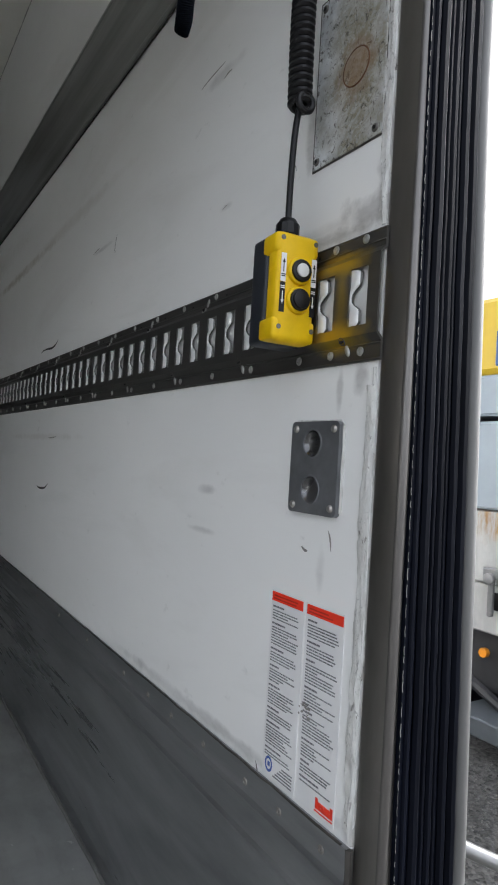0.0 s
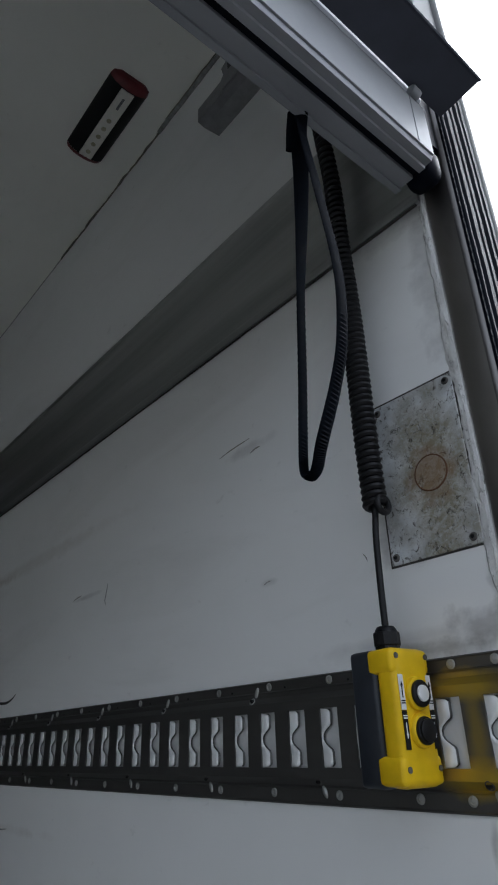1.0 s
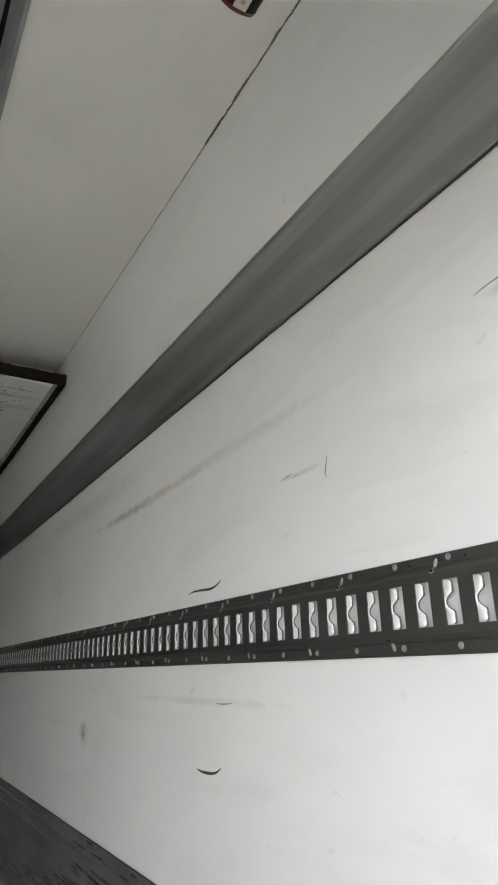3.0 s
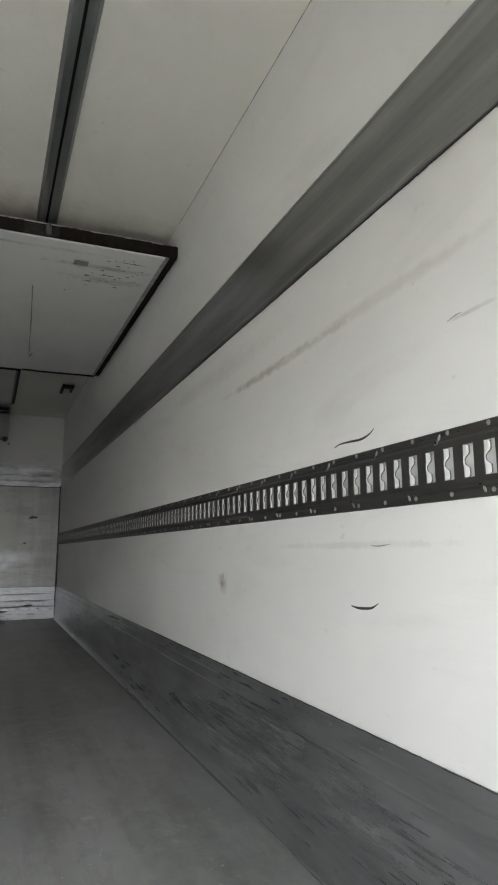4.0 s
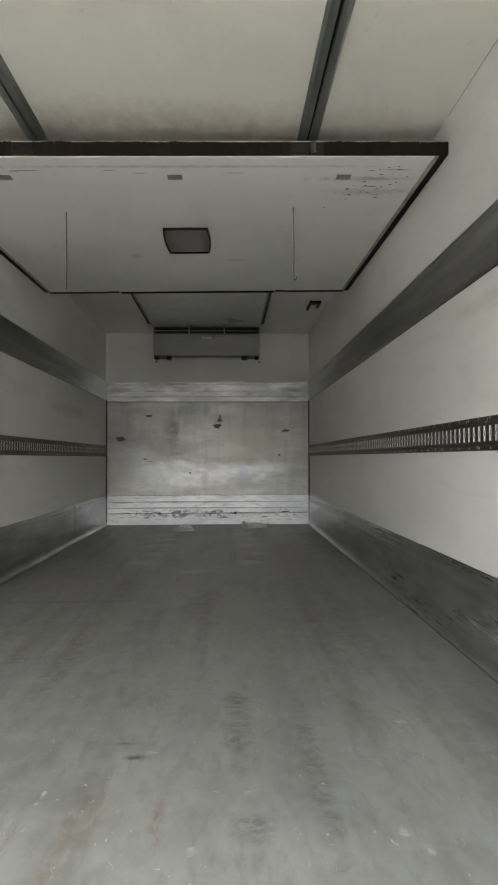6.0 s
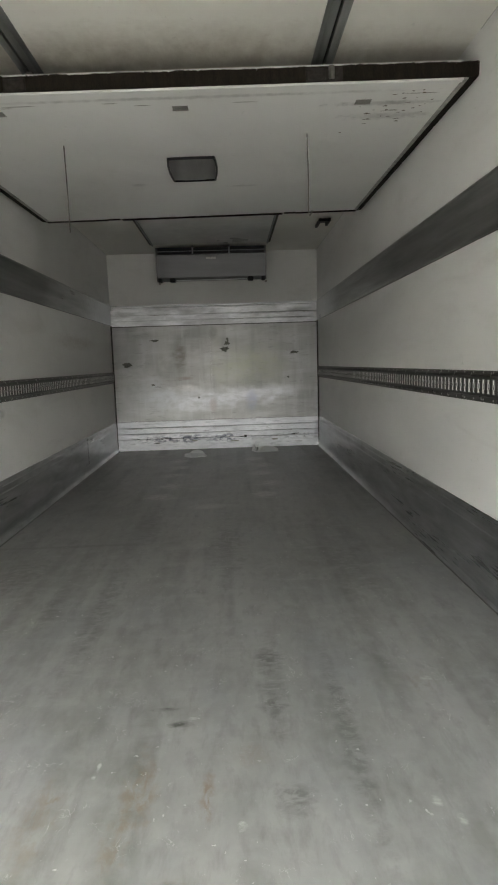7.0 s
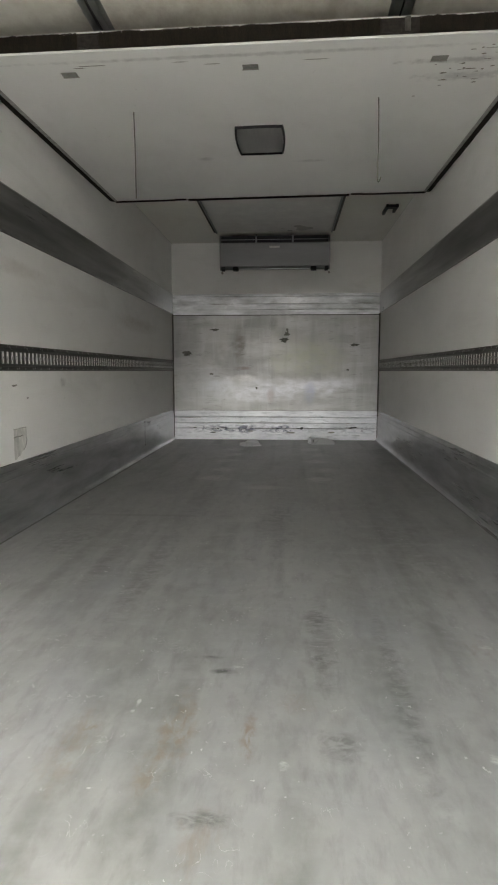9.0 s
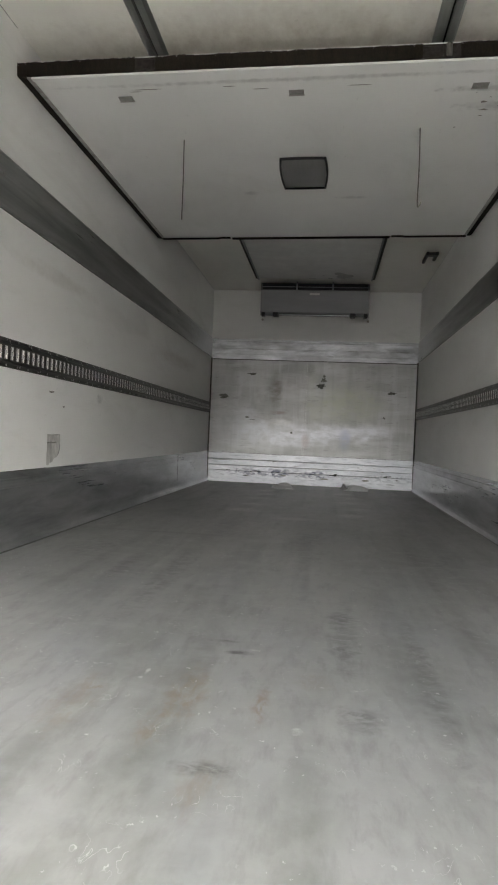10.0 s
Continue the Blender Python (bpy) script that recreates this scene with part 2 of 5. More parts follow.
def scuffed_trim():
    """Bright ribbed trim, knocked and scuffed blue-black along its lower ribs."""
    n = Nodes("scuffed_aluminium_trim")
    col = n.mix(n.ramp(n.noise(9, (0.3, 1, 1), 5, 0.6), 0.3, 0.7), (0.56, 0.57, 0.60), (0.80, 0.81, 0.84))
    col = n.mix(n.ramp(n.noise(26, (0.25, 1, 1.6), 5, 0.65), 0.52, 0.66, 0, 0.6), col, (0.36, 0.37, 0.40))
    knocks = n.math('MULTIPLY', n.ramp(n.noise(17, (0.7, 1, 1.5), 6, 0.72, 0.5), 0.48, 0.57), n.spot((0.0, 7.585, 0.13), (1.5, 0.6, 0.075), 0.3, 6))
    col = n.mix(n.math('MULTIPLY', knocks, n.ramp(n.noise(3.2, (1, 1, 0.2), 3, 0.5), 0.42, 0.56, 0.25, 0.95)), col, (0.10, 0.105, 0.15))
    high = n.math('MULTIPLY', n.ramp(n.noise(21, (0.5, 1, 1.6), 6, 0.7, 0.5), 0.58, 0.66), n.spot((0.0, 7.585, 0.225), (1.4, 0.6, 0.06), 0.3, 6))
    col = n.mix(n.math('MULTIPLY', high, 0.6), col, (0.22, 0.2, 0.19))
    n.bump(n.noise(30, (0.3, 1, 1), 4), 0.1, 0.002)
    return n.done(col, n.ramp(n.noise(12, (0.4, 1, 1), 4), 0.3, 0.7, 0.28, 0.44), 0.65, 0.5)


BROWN = (0.36, 0.31, 0.24)
GREY = (0.30, 0.29, 0.28)
M_WALL_E = white_panel("white_wall_skin", (
    ((1.23, 1.72, 1.288), (0.1, 0.45, 0.018), BROWN, 0.55, 0.7),
    ((1.23, 1.15, 1.295), (0.1, 0.5, 0.02), BROWN, 0.22, 0.5),
    ((1.23, 2.125, 0.627), (0.1, 0.05, 0.045), (0.3, 0.24, 0.2), 0.6, 0.6),
    ((1.23, 2.13, 0.625), (0.1, 0.018, 0.014), (0.14, 0.1, 0.085), 0.7, 0.5),
    ((1.23, 0.345, 1.29), (0.1, 0.06, 0.012), GREY, 0.35, 0.7),
    ((1.23, 0.323, 0.676), (0.1, 0.03, 0.008), GREY, 0.5, 0.5),
    ((1.23, 0.333, 0.618), (0.1, 0.045, 0.006), GREY, 0.5, 0.5),
    ((1.23, 0.316, 1.08), (0.1, 0.02, 0.006), GREY, 0.4, 0.5),
    ((1.23, 1.3, 0.75), (0.1, 0.4, 0.010), BROWN, 0.2, 0.8),
    ((1.23, 0.11, 1.13), (0.1, 0.012, 0.03), BROWN, 0.5, 0.4),
    ((1.23, 2.2, 1.40), (0.1, 0.7, 0.05), BROWN, 0.2, 0.5),
    ((1.23, 0.10, 0.975), (0.1, 0.16, 0.015), GREY, 0.3, 0.5),
    ((1.23, 0.01, 0.98), (0.1, 0.05, 0.024), GREY, 0.5, 1.2),
    ((1.23, 0.07, 0.965), (0.1, 0.09, 0.012), (0.2, 0.19, 0.17), 0.6, 0.9),
    ((1.23, -0.005, 1.03), (0.1, 0.012, 0.07), GREY, 0.6, 0.9),
    ((1.23, 0.002, 1.4), (0.1, 0.03, 0.16), GREY, 0.45, 0.9),
    ((1.23, 0.04, 1.49), (0.1, 0.1, 0.02), GREY, 0.4, 0.9),
    ((1.23, 0.045, 0.80), (0.1, 0.006, 0.03), GREY, 0.5, 0.7),
    ((1.23, 0.015, 0.81), (0.1, 0.012, 0.02), GREY, 0.6, 0.9),
    ((1.23, 0.06, 0.61), (0.1, 0.008, 0.03), GREY, 0.25, 0.7),
    ((1.23, -0.002, 0.45), (0.1, 0.008, 0.2), GREY, 0.5, 0.9),
    ((1.23, 0.3, 0.37), (0.1, 0.35, 0.01), GREY, 0.45, 0.8),
    ((1.23, 0.12, 1.1), (0.1, 0.012, 0.05), GREY, 0.5, 0.8),
    ((1.23, 0.85, 1.16), (0.1, 0.07, 0.006), GREY, 0.4, 0.5)))
M_WALL_W = white_panel("white_wall_skin_opposite", (
    ((-1.23, 3.93, 0.755), (0.1, 0.06, 0.035), GREY, 0.6, 0.6),
    ((-1.23, 5.9, 1.25), (0.1, 0.9, 0.08), BROWN, 0.3, 0.5),
    ((-1.23, 3.3, 1.35), (0.1, 0.6, 0.05), BROWN, 0.2, 0.5)))
M_WHITE = white_panel("white_panel_skin")
# ceiling tinted browner round the front edge of the folded partition
M_CEIL = white_panel("white_ceiling_skin", (((0, 2.98, 2.32), (1.6, 0.34, 1), BROWN, 0.5, 0.25), ((0.5, 5.6, 2.32), (0.9, 0.3, 1), GREY, 0.15, 0.6)), (0.89, 0.88, 0.82))
M_PARTITION = white_panel("white_partition_skin", (
    ((0.9, -0.916, 0), (0.3, 0.03, 0.2), GREY, 0.55, 0.8),
    ((0.95, -0.766, 0), (0.25, 0.05, 0.2), GREY, 0.4, 0.9),
    ((0, -1.046, 0), (1.2, 0.02, 0.2), GREY, 0.4, 0.7),
    ((0.3, 0.334, 0), (0.12, 0.03, 0.2), GREY, 0.3, 0.6),
    ((-0.35, 0.234, 0), (0.06, 0.04, 0.2), GREY, 0.3, 0.6)))
# pale bulkhead ends: the band's bright reflection painted in, the kick's paler sheet
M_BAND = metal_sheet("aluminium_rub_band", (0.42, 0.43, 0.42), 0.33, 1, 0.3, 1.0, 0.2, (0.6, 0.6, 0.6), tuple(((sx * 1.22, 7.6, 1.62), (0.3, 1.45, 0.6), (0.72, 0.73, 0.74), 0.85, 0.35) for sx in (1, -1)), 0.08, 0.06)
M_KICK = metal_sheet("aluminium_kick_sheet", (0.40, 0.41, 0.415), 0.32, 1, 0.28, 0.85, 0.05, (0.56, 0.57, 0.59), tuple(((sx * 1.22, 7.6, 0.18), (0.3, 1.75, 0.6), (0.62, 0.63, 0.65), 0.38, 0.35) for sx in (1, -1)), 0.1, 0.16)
M_RAIL = metal_sheet("lashing_rail_steel", (0.122, 0.119, 0.112), 0.4, 1, 0.2, 0.8, 0.25, (0.4, 0.38, 0.36),
    (((0, 0.055 - L / 2, 0.038), (0.1, 0.06, 0.018), (0.55, 0.38, 0.03), 0.8, 0.6), ((0, 0.05 - L / 2, -0.037), (0.1, 0.06, 0.02), (0.55, 0.38, 0.03), 0.85, 0.6), ((0, 0.04 - L / 2, 0.0), (0.1, 0.012, 0.05), (0.42, 0.31, 0.06), 0.6, 0.6)))
M_TAB = simple("bright_tab_metal", (0.86, 0.86, 0.84), 0.38, 0.2, 0.1, 60)
M_RIVET = simple("rivet_aluminium", (0.46, 0.46, 0.44), 0.4, 0.7, 0.15, 200)
M_FLOOR = floor_material()
M_PLATE = bulkhead_material()
M_TRIM = metal_sheet("ribbed_aluminium_trim", (0.66, 0.67, 0.69), 0.33, 0, 0.34, 0.75, 0.55, (0.88, 0.88, 0.92), (), 0.05, 0.3)
M_TRIMLOW = scuffed_trim()
M_STEEL = metal_sheet("stainless_portal_steel", (0.25, 0.235, 0.22), 0.34, 2, 0.3, 0.95, 0.3, (0.34, 0.325, 0.31), (), 0.07, 0.2, 0.3)
M_EDGE = metal_sheet("bright_portal_edge", (0.185, 0.176, 0.168), 0.42, 2, 0.3, 0.85, 0.1)
M_ALU = metal_sheet("door_aluminium", (0.27, 0.275, 0.295), 0.55, 0, 0.1, 0.5, 0.12)
M_ALU_W = simple("grey_coated_aluminium", (0.29, 0.30, 0.315), 0.65, 0.0, 0.06, 30)
M_GALV = metal_sheet("galvanised_steel", (0.40, 0.42, 0.42), 0.42, 1, 0.2, 0.9, 0.2)
M_RUBBER = simple("black_rubber", (0.0025, 0.0035, 0.0075), 0.5, 0, 0.5, 60, (1, 1, 0.06), 0.3, 0.09)
M_FOOT = simple("dark_foot_plate", (0.055, 0.06, 0.08), 0.5, 0, 0.2, 20, (1, 1, 1), 0.1, 0.3)
M_SILICONE = simple("old_silicone", (0.68, 0.68, 0.65), 0.55, 0, 0.3, 90, (1, 1, 0.3), 0.8)
M_FLOORBEAD = simple("grey_floor_sealant", (0.14, 0.14, 0.133), 0.5, 0, 0.3, 60)
M_SEALGAP = simple("dirty_sealant_gap_shade", (0.05, 0.046, 0.04), 0.7, 0, 0.6, 60, (1, 1, 1), 0.5)
M_BRUSH = simple("brown_brush_fibre", (0.02, 0.0155, 0.012), 0.9, 0, 0.5, 120, (4, 1, 1), 0.6, 0.2)
M_YELLOW = simple("yellow_plastic", (0.82, 0.53, 0.004), 0.42, 0, 0.14, 35, (1, 1, 1), 0.15, 0.25)
M_NAVY = simple("dark_grey_plastic", (0.022, 0.026, 0.034), 0.45, 0, 0.2, 80)
M_BLACK = simple("black_plastic", (0.008, 0.008, 0.009), 0.42, 0, 0.3, 80, (1, 1, 1), 0.15, 0.3)
M_WHITEP = simple("white_plastic", (0.78, 0.78, 0.76), 0.4, 0, 0.06, 60)
M_SCREW = simple("screw_steel", (0.42, 0.4, 0.37), 0.4, 0.9, 0.25, 300)
M_SCREWDARK = simple("grimy_steel", (0.16, 0.15, 0.14), 0.5, 0.7, 0.4, 60)
M_WEB = simple("black_webbing", (0.0034, 0.0044, 0.0065), 0.9, 0, 0.35, 40, (1, 1, 12), 0.3, 0.02)
M_RED = simple("red_lens_plastic", (0.13, 0.014, 0.018), 0.42, 0, 0.25, 60)
M_LEDSTRIP = simple("led_strip_lens", (0.72, 0.70, 0.64), 0.35, 0, 0.08, 60)
M_LED = simple("led_yellowed", (0.38, 0.35, 0.25), 0.3, 0, 0.2, 200)
M_LAMPLENS = simple("ribbed_lamp_lens", (0.19, 0.19, 0.185), 0.4, 0, 0.1, 12, (6, 1, 1), 0.05)
M_STICKER = simple("white_vinyl", (0.80, 0.80, 0.79), 0.35, 0, 0.04, 30)
M_STRED = simple("red_print", (0.92, 0.05, 0.02), 0.4, 0, 0.1, 60)
M_INK = simple("grey_print", (0.16, 0.16, 0.17), 0.5, 0, 0.4, 120)
M_STBLUE = simple("blue_print", (0.05, 0.11, 0.36), 0.4, 0, 0.1, 60)
M_OUTER = simple("dull_outer_edge", (0.16, 0.16, 0.16), 0.65, 0.1, 0.25, 20, (1, 1, 0.2))
M_OUTTUBE = simple("pale_aluminium_edge_tube", (0.13, 0.13, 0.127), 0.5, 0.35, 0.3, 20, (1, 1, 0.15))
M_SLOTSHADE = simple("shaded_slot_wall", (0.68, 0.68, 0.665), 0.45, 0.1, 0.15, 30)
M_OLDSIL = simple("grimy_silicone", (0.28, 0.28, 0.265), 0.6, 0, 0.5, 90, (1, 1, 0.3), 0.6)
M_SOCKETDEEP = simple("bore_floor_grey", (0.16, 0.16, 0.163), 0.26, 0.9, 0.2, 60)
M_MARK = simple("black_scuff", (0.03, 0.028, 0.027), 0.7, 0, 0.4, 200)
M_BHMARK = simple("olive_scrape", (0.13, 0.13, 0.115), 0.6, 0.2, 0.6, 60)
M_SOFTMARK = simple("grey_scuff", (0.26, 0.25, 0.23), 0.7, 0, 0.4, 200)
M_SOCKET = simple("grey_cast_plate", (0.185, 0.19, 0.20), 0.42, 0.55, 0.18, 60)
M_UNIT = metal_sheet("evaporator_housing", (0.17, 0.172, 0.176), 0.36, 0, 0.08, 0.5, 0.15, (0.3, 0.3, 0.3), (), 0.03)
M_BRACKET = simple("dull_bracket_steel", (0.28, 0.28, 0.285), 0.5, 0.5, 0.2, 40)
M_CARRIER = simple("sooty_carrier_steel", (0.035, 0.031, 0.028), 0.8, 0, 0.6, 60, (1, 1, 1), 0.3, 0.15)
M_FLECK = simple("thin_grey_scrape", (0.40, 0.39, 0.36), 0.7, 0, 0.4, 200)
M_SEAMTAN = simple("grimy_ceiling_seam", (0.17, 0.155, 0.13), 0.7, 0, 0.6, 40)
M_TAPE = simple("grey_cord", (0.18, 0.172, 0.158), 0.8, 0, 0.3, 100)
M_DUCT = simple("dusty_grey_duct_plate", (0.68, 0.68, 0.655), 0.35, 0, 0.12, 8)
M_SIDEPROF = simple("grimy_edge_profile", (0.36, 0.35, 0.33), 0.5, 0, 0.5, 30)
M_OLDGLUE = simple("old_label_glue", (0.58, 0.57, 0.54), 0.6, 0, 0.35, 45, (1, 1, 0.5))
M_PAPER = simple("white_paper", (0.95, 0.95, 0.95), 0.24, 0, 0.03, 30, (1, 1, 1), 0.05, 0.9)
M_SCRAPE = simple("brown_scrape", (0.2, 0.17, 0.145), 0.7, 0, 0.5, 200)


def rough_sealant():
    """Old silicone, smeared and picked off, with grit in its folds."""
    n = Nodes("smeared_old_sealant")
    col = n.mix(n.ramp(n.noise(55, (1, 1, 0.25), 7, 0.75, 1.0), 0.35, 0.62), (0.42, 0.41, 0.39), (0.76, 0.76, 0.73))
    col = n.mix(n.ramp(n.noise(150, (1, 1, 0.35), 6, 0.75, 1.5), 0.56, 0.64, 0, 0.8), col, (0.13, 0.12, 0.105))
    col = n.mix(n.ramp(n.noise(9, detail=4), 0.5, 0.65, 0, 0.6), col, (0.70, 0.70, 0.68))
    n.bump(n.noise(120, (1, 1, 0.3), 6, 0.7), 0.8, 0.002)
    return n.done(col, 0.55)


def rusty_plate():
    n = Nodes("corroded_galvanised_plate")
    speck = n.noise(150, detail=8, rough=0.8, distort=1.2)
    blot = n.noise(48, detail=8, rough=0.78, distort=1.6)
    col = n.mix(n.ramp(n.noise(30, detail=5), 0.35, 0.65), (0.50, 0.52, 0.53), (0.78, 0.80, 0.80))
    body = n.math('MULTIPLY', n.spot((0, -0.012, -0.015), (0.1, 0.07, 0.15), 0.7, 28), n.ramp(n.math('ADD', n.math('MULTIPLY', blot, 0.55), n.math('MULTIPLY', speck, 0.45)), 0.34, 0.54))
    col = n.mix(n.math('MULTIPLY', body, 0.9), col, (0.27, 0.232, 0.14))
    col = n.mix(n.ramp(n.noise(120, (1, 1, 0.8), 8, 0.8, 0.8), 0.54, 0.61, 0, 0.92), col, (0.06, 0.05, 0.036))
    col = n.mix(n.ramp(n.noise(62, (1, 0.8, 1), 8, 0.8, 2.6), 0.57, 0.63, 0, 0.75), col, (0.64, 0.64, 0.62))
    col = n.mix(n.math('MULTIPLY', n.spot((0, -0.009, -0.006), (0.1, 0.036, 0.04), 0.8, 60), 0.6), col, (0.27, 0.15, 0.065))
    n.bump(blot, 0.6, 0.0015)
    return n.done(col, 0.55, 0.25)


M_ROUGHSEAL = rough_sealant()
M_CORRODED = rusty_plate()
M_RUSTRING = simple("rust_ring", (0.13, 0.06, 0.025), 0.7, 0, 0.4, 120)


def gravel_material():
    n = Nodes("wet_gravel")
    v = n.node("ShaderNodeTexVoronoi", Scale=48.0)
    n.link(n.coord, v.inputs["Vector"])
    col = n.mix(n.ramp(v.outputs["Color"], 0.1, 0.95), (0.008, 0.008, 0.0075), (0.13, 0.127, 0.12))
    col = n.mix(n.ramp(n.noise(1.2, detail=5), 0.4, 0.7, 0, 0.4), col, (0.05, 0.049, 0.047))
    n.bump(v.outputs["Distance"], 0.8, 0.02)
    return n.done(col, 0.8)


M_GRAVEL = gravel_material()
M_TRUCKGREY = simple("blue_grey_truck_paint", (0.26, 0.30, 0.33), 0.4, 0, 0.08, 6)
M_TRUCKYEL = simple("yellow_truck_paint", (0.5, 0.34, 0.02), 0.4, 0, 0.08, 6)
M_TRUCKBLUE = simple("blue_truck_paint", (0.03, 0.08, 0.22), 0.4, 0, 0.1, 6)


def rust_streaked():
    n = Nodes("rust_streaked_white")
    col = n.mix(n.ramp(n.noise(6, (1, 1, 0.5), 6), 0.35, 0.65), (0.34, 0.34, 0.33), (0.46, 0.46, 0.44))
    rust = n.math('MULTIPLY', n.spot((-1.0, -1.6, 1.66), (1, 1.2, 0.22), 0.7, 8), n.ramp(n.noise(14, (1, 1, 0.2), 6, 0.7), 0.42, 0.6))
    return n.done(n.mix(rust, col, (0.30, 0.17, 0.07)), 0.6)


M_TRUCKRUST = rust_streaked()
M_CHASSIS = simple("dark_chassis", (0.03, 0.03, 0.032), 0.6, 0, 0.3, 10)
M_AMBER = simple("amber_lens", (0.75, 0.28, 0.02), 0.3, 0, 0.1, 60)
M_GUARD = simple("dark_guard_paint", (0.09, 0.10, 0.11), 0.5, 0, 0.15, 10)
M_TUBE = simple("galvanised_tube", (0.26, 0.26, 0.26), 0.35, 0.7, 0.1, 20)

# ---------------------------------------------------------------- mesh helpers
def box(bm, x0, x1, y0, y1, z0, z1, bevel=0.0, seg=1):
    vs = [bm.verts.new((x, y, z)) for x in (x0, x1) for y in (y0, y1) for z in (z0, z1)]
    fs = [bm.faces.new([vs[i] for i in q]) for q in ((0, 1, 3, 2), (4, 6, 7, 5), (0, 4, 5, 1), (2, 3, 7, 6), (0, 2, 6, 4), (1, 5, 7, 3))]
    if bevel:
        es = {e for f in fs for e in f.edges}
        bmesh.ops.bevel(bm, geom=list(es), offset=bevel, segments=seg, affect='EDGES', profile=0.5)
    return bm


def boxes(*rows, bevel=0.0, seg=1):
    bm = bmesh.new()
    for r in rows:
        b2 = box(bmesh.new(), *r, bevel=bevel, seg=seg)
        me = bpy.data.meshes.new("tmp")
        b2.to_mesh(me)
        b2.free()
        bm.from_mesh(me)
        bpy.data.meshes.remove(me)
    return bm


def cyl(bm, centre, axis, radius, length, sides=16, radius2=None, bevel=0.0):
    """A cylinder or cone from centre along axis."""
    a = Vector(axis).normalized()
    q = a.to_track_quat("Z", "Y").to_matrix().to_4x4()
    m = Matrix.Translation(Vector(centre) + a * length / 2) @ q
    r = bmesh.ops.create_cone(bm, cap_ends=True, segments=sides, radius1=radius, radius2=radius if radius2 is None else radius2, depth=length, matrix=m)
    if bevel:
        caps = [e for v in r["verts"] for e in v.link_edges if any(len(f.verts) > 4 for f in e.link_faces)]
        bmesh.ops.bevel(bm, geom=list(set(caps)), offset=bevel, segments=2, affect='EDGES', profile=0.5)
    return bm


def tube(bm, pts, radius, sides=8, flat=1.0, side=(1, 0, 0), close=True, rib=0.0):
    """A tube through points; flat < 1 squeezes it across the side direction into a strap."""
    pts = [Vector(p) for p in pts]
    rings = []
    for i, p in enumerate(pts):
        d = (pts[min(i + 1, len(pts) - 1)] - pts[max(i - 1, 0)]).normalized()
        s = Vector(side)
        u = (s - d * s.dot(d)).normalized()
        w = d.cross(u)
        f2 = flat + (rib if i % 2 else 0.0)
        rings.append([bm.verts.new(p + radius * (math.cos(k * math.tau / sides) * u + f2 * math.sin(k * math.tau / sides) * w)) for k in range(sides)])
    for a, b in zip(rings, rings[1:]):
        for k in range(sides):
            bm.faces.new((a[k], a[(k + 1) % sides], b[(k + 1) % sides], b[k]))
    if close:
        bm.faces.new(rings[0][::-1])
        bm.faces.new(rings[-1])
    return bm


def smooth_path(pts, steps=8):
    """A Catmull-Rom curve through points."""
    p = [Vector(q) for q in pts]
    p = [2 * p[0] - p[1]] + p + [2 * p[-1] - p[-2]]
    out = []
    for i in range(1, len(p) - 2):
        for s in range(steps):
            t = s / steps
            out.append(0.5 * (2 * p[i] + (p[i + 1] - p[i - 1]) * t + (2 * p[i - 1] - 5 * p[i] + 4 * p[i + 1] - p[i + 2]) * t * t + (3 * p[i] - p[i - 1] - 3 * p[i + 1] + p[i + 2]) * t ** 3))
    out.append(p[-2])
    return out


def profile(bm, section, a, b, axis):
    """Extrudes a closed section along x or y. section: (y, z) for x, (x, z) for y."""
    def at(u, v, s):
        return (s, u, v) if axis == "x" else (u, s, v)
    r0 = [bm.verts.new(at(u, v, a)) for u, v in section]
    r1 = [bm.verts.new(at(u, v, b)) for u, v in section]
    n = len(section)
    for i in range(n):
        bm.faces.new((r0[i], r0[(i + 1) % n], r1[(i + 1) % n], r1[i]))
    bm.faces.new(r0[::-1])
    bm.faces.new(r1)
    return bm


def mesh_of(name, bm, material, smooth=False):
    bmesh.ops.recalc_face_normals(bm, faces=bm.faces)
    me = bpy.data.meshes.new(name)
    bm.to_mesh(me)
    bm.free()
    me.materials.append(material)
    if smooth:
        me.polygons.foreach_set("use_smooth", [True] * len(me.polygons))
        me.set_sharp_from_angle(angle=radians(40))
    return me


def part(name, bm, material, parent=None, label="", smooth=False):
    ob = new(name, mesh_of(name, bm, material, smooth))
    if parent:
        ob.parent = parent
    return tagged(ob, label)


def piece(name, mesh, parent, m=None):
    """One more object on a shared mesh."""
    ob = new(name, mesh)
    ob.parent = parent
    if m is not None:
        ob.matrix_basis = m
    return ob


def thing(name, at, label, category, group=""):
    ob = new(name)
    ob.location = at
    ob.empty_display_size = 0.05
    return tagged(ob, label, category, group)


def under(name, bm, material, parent, label="", smooth=False):
    """A part given in world places under a thing that stands elsewhere."""
    bmesh.ops.translate(bm, verts=bm.verts, vec=-parent.location)
    return part(name, bm, material, parent, label, smooth)


def sub(name, bm, material, parent_part, label="", smooth=False):
    """A piece of a part, given in world places."""
    bmesh.ops.translate(bm, verts=bm.verts, vec=-parent_part.parent.location)
    return part(name, bm, material, parent_part, label, smooth)


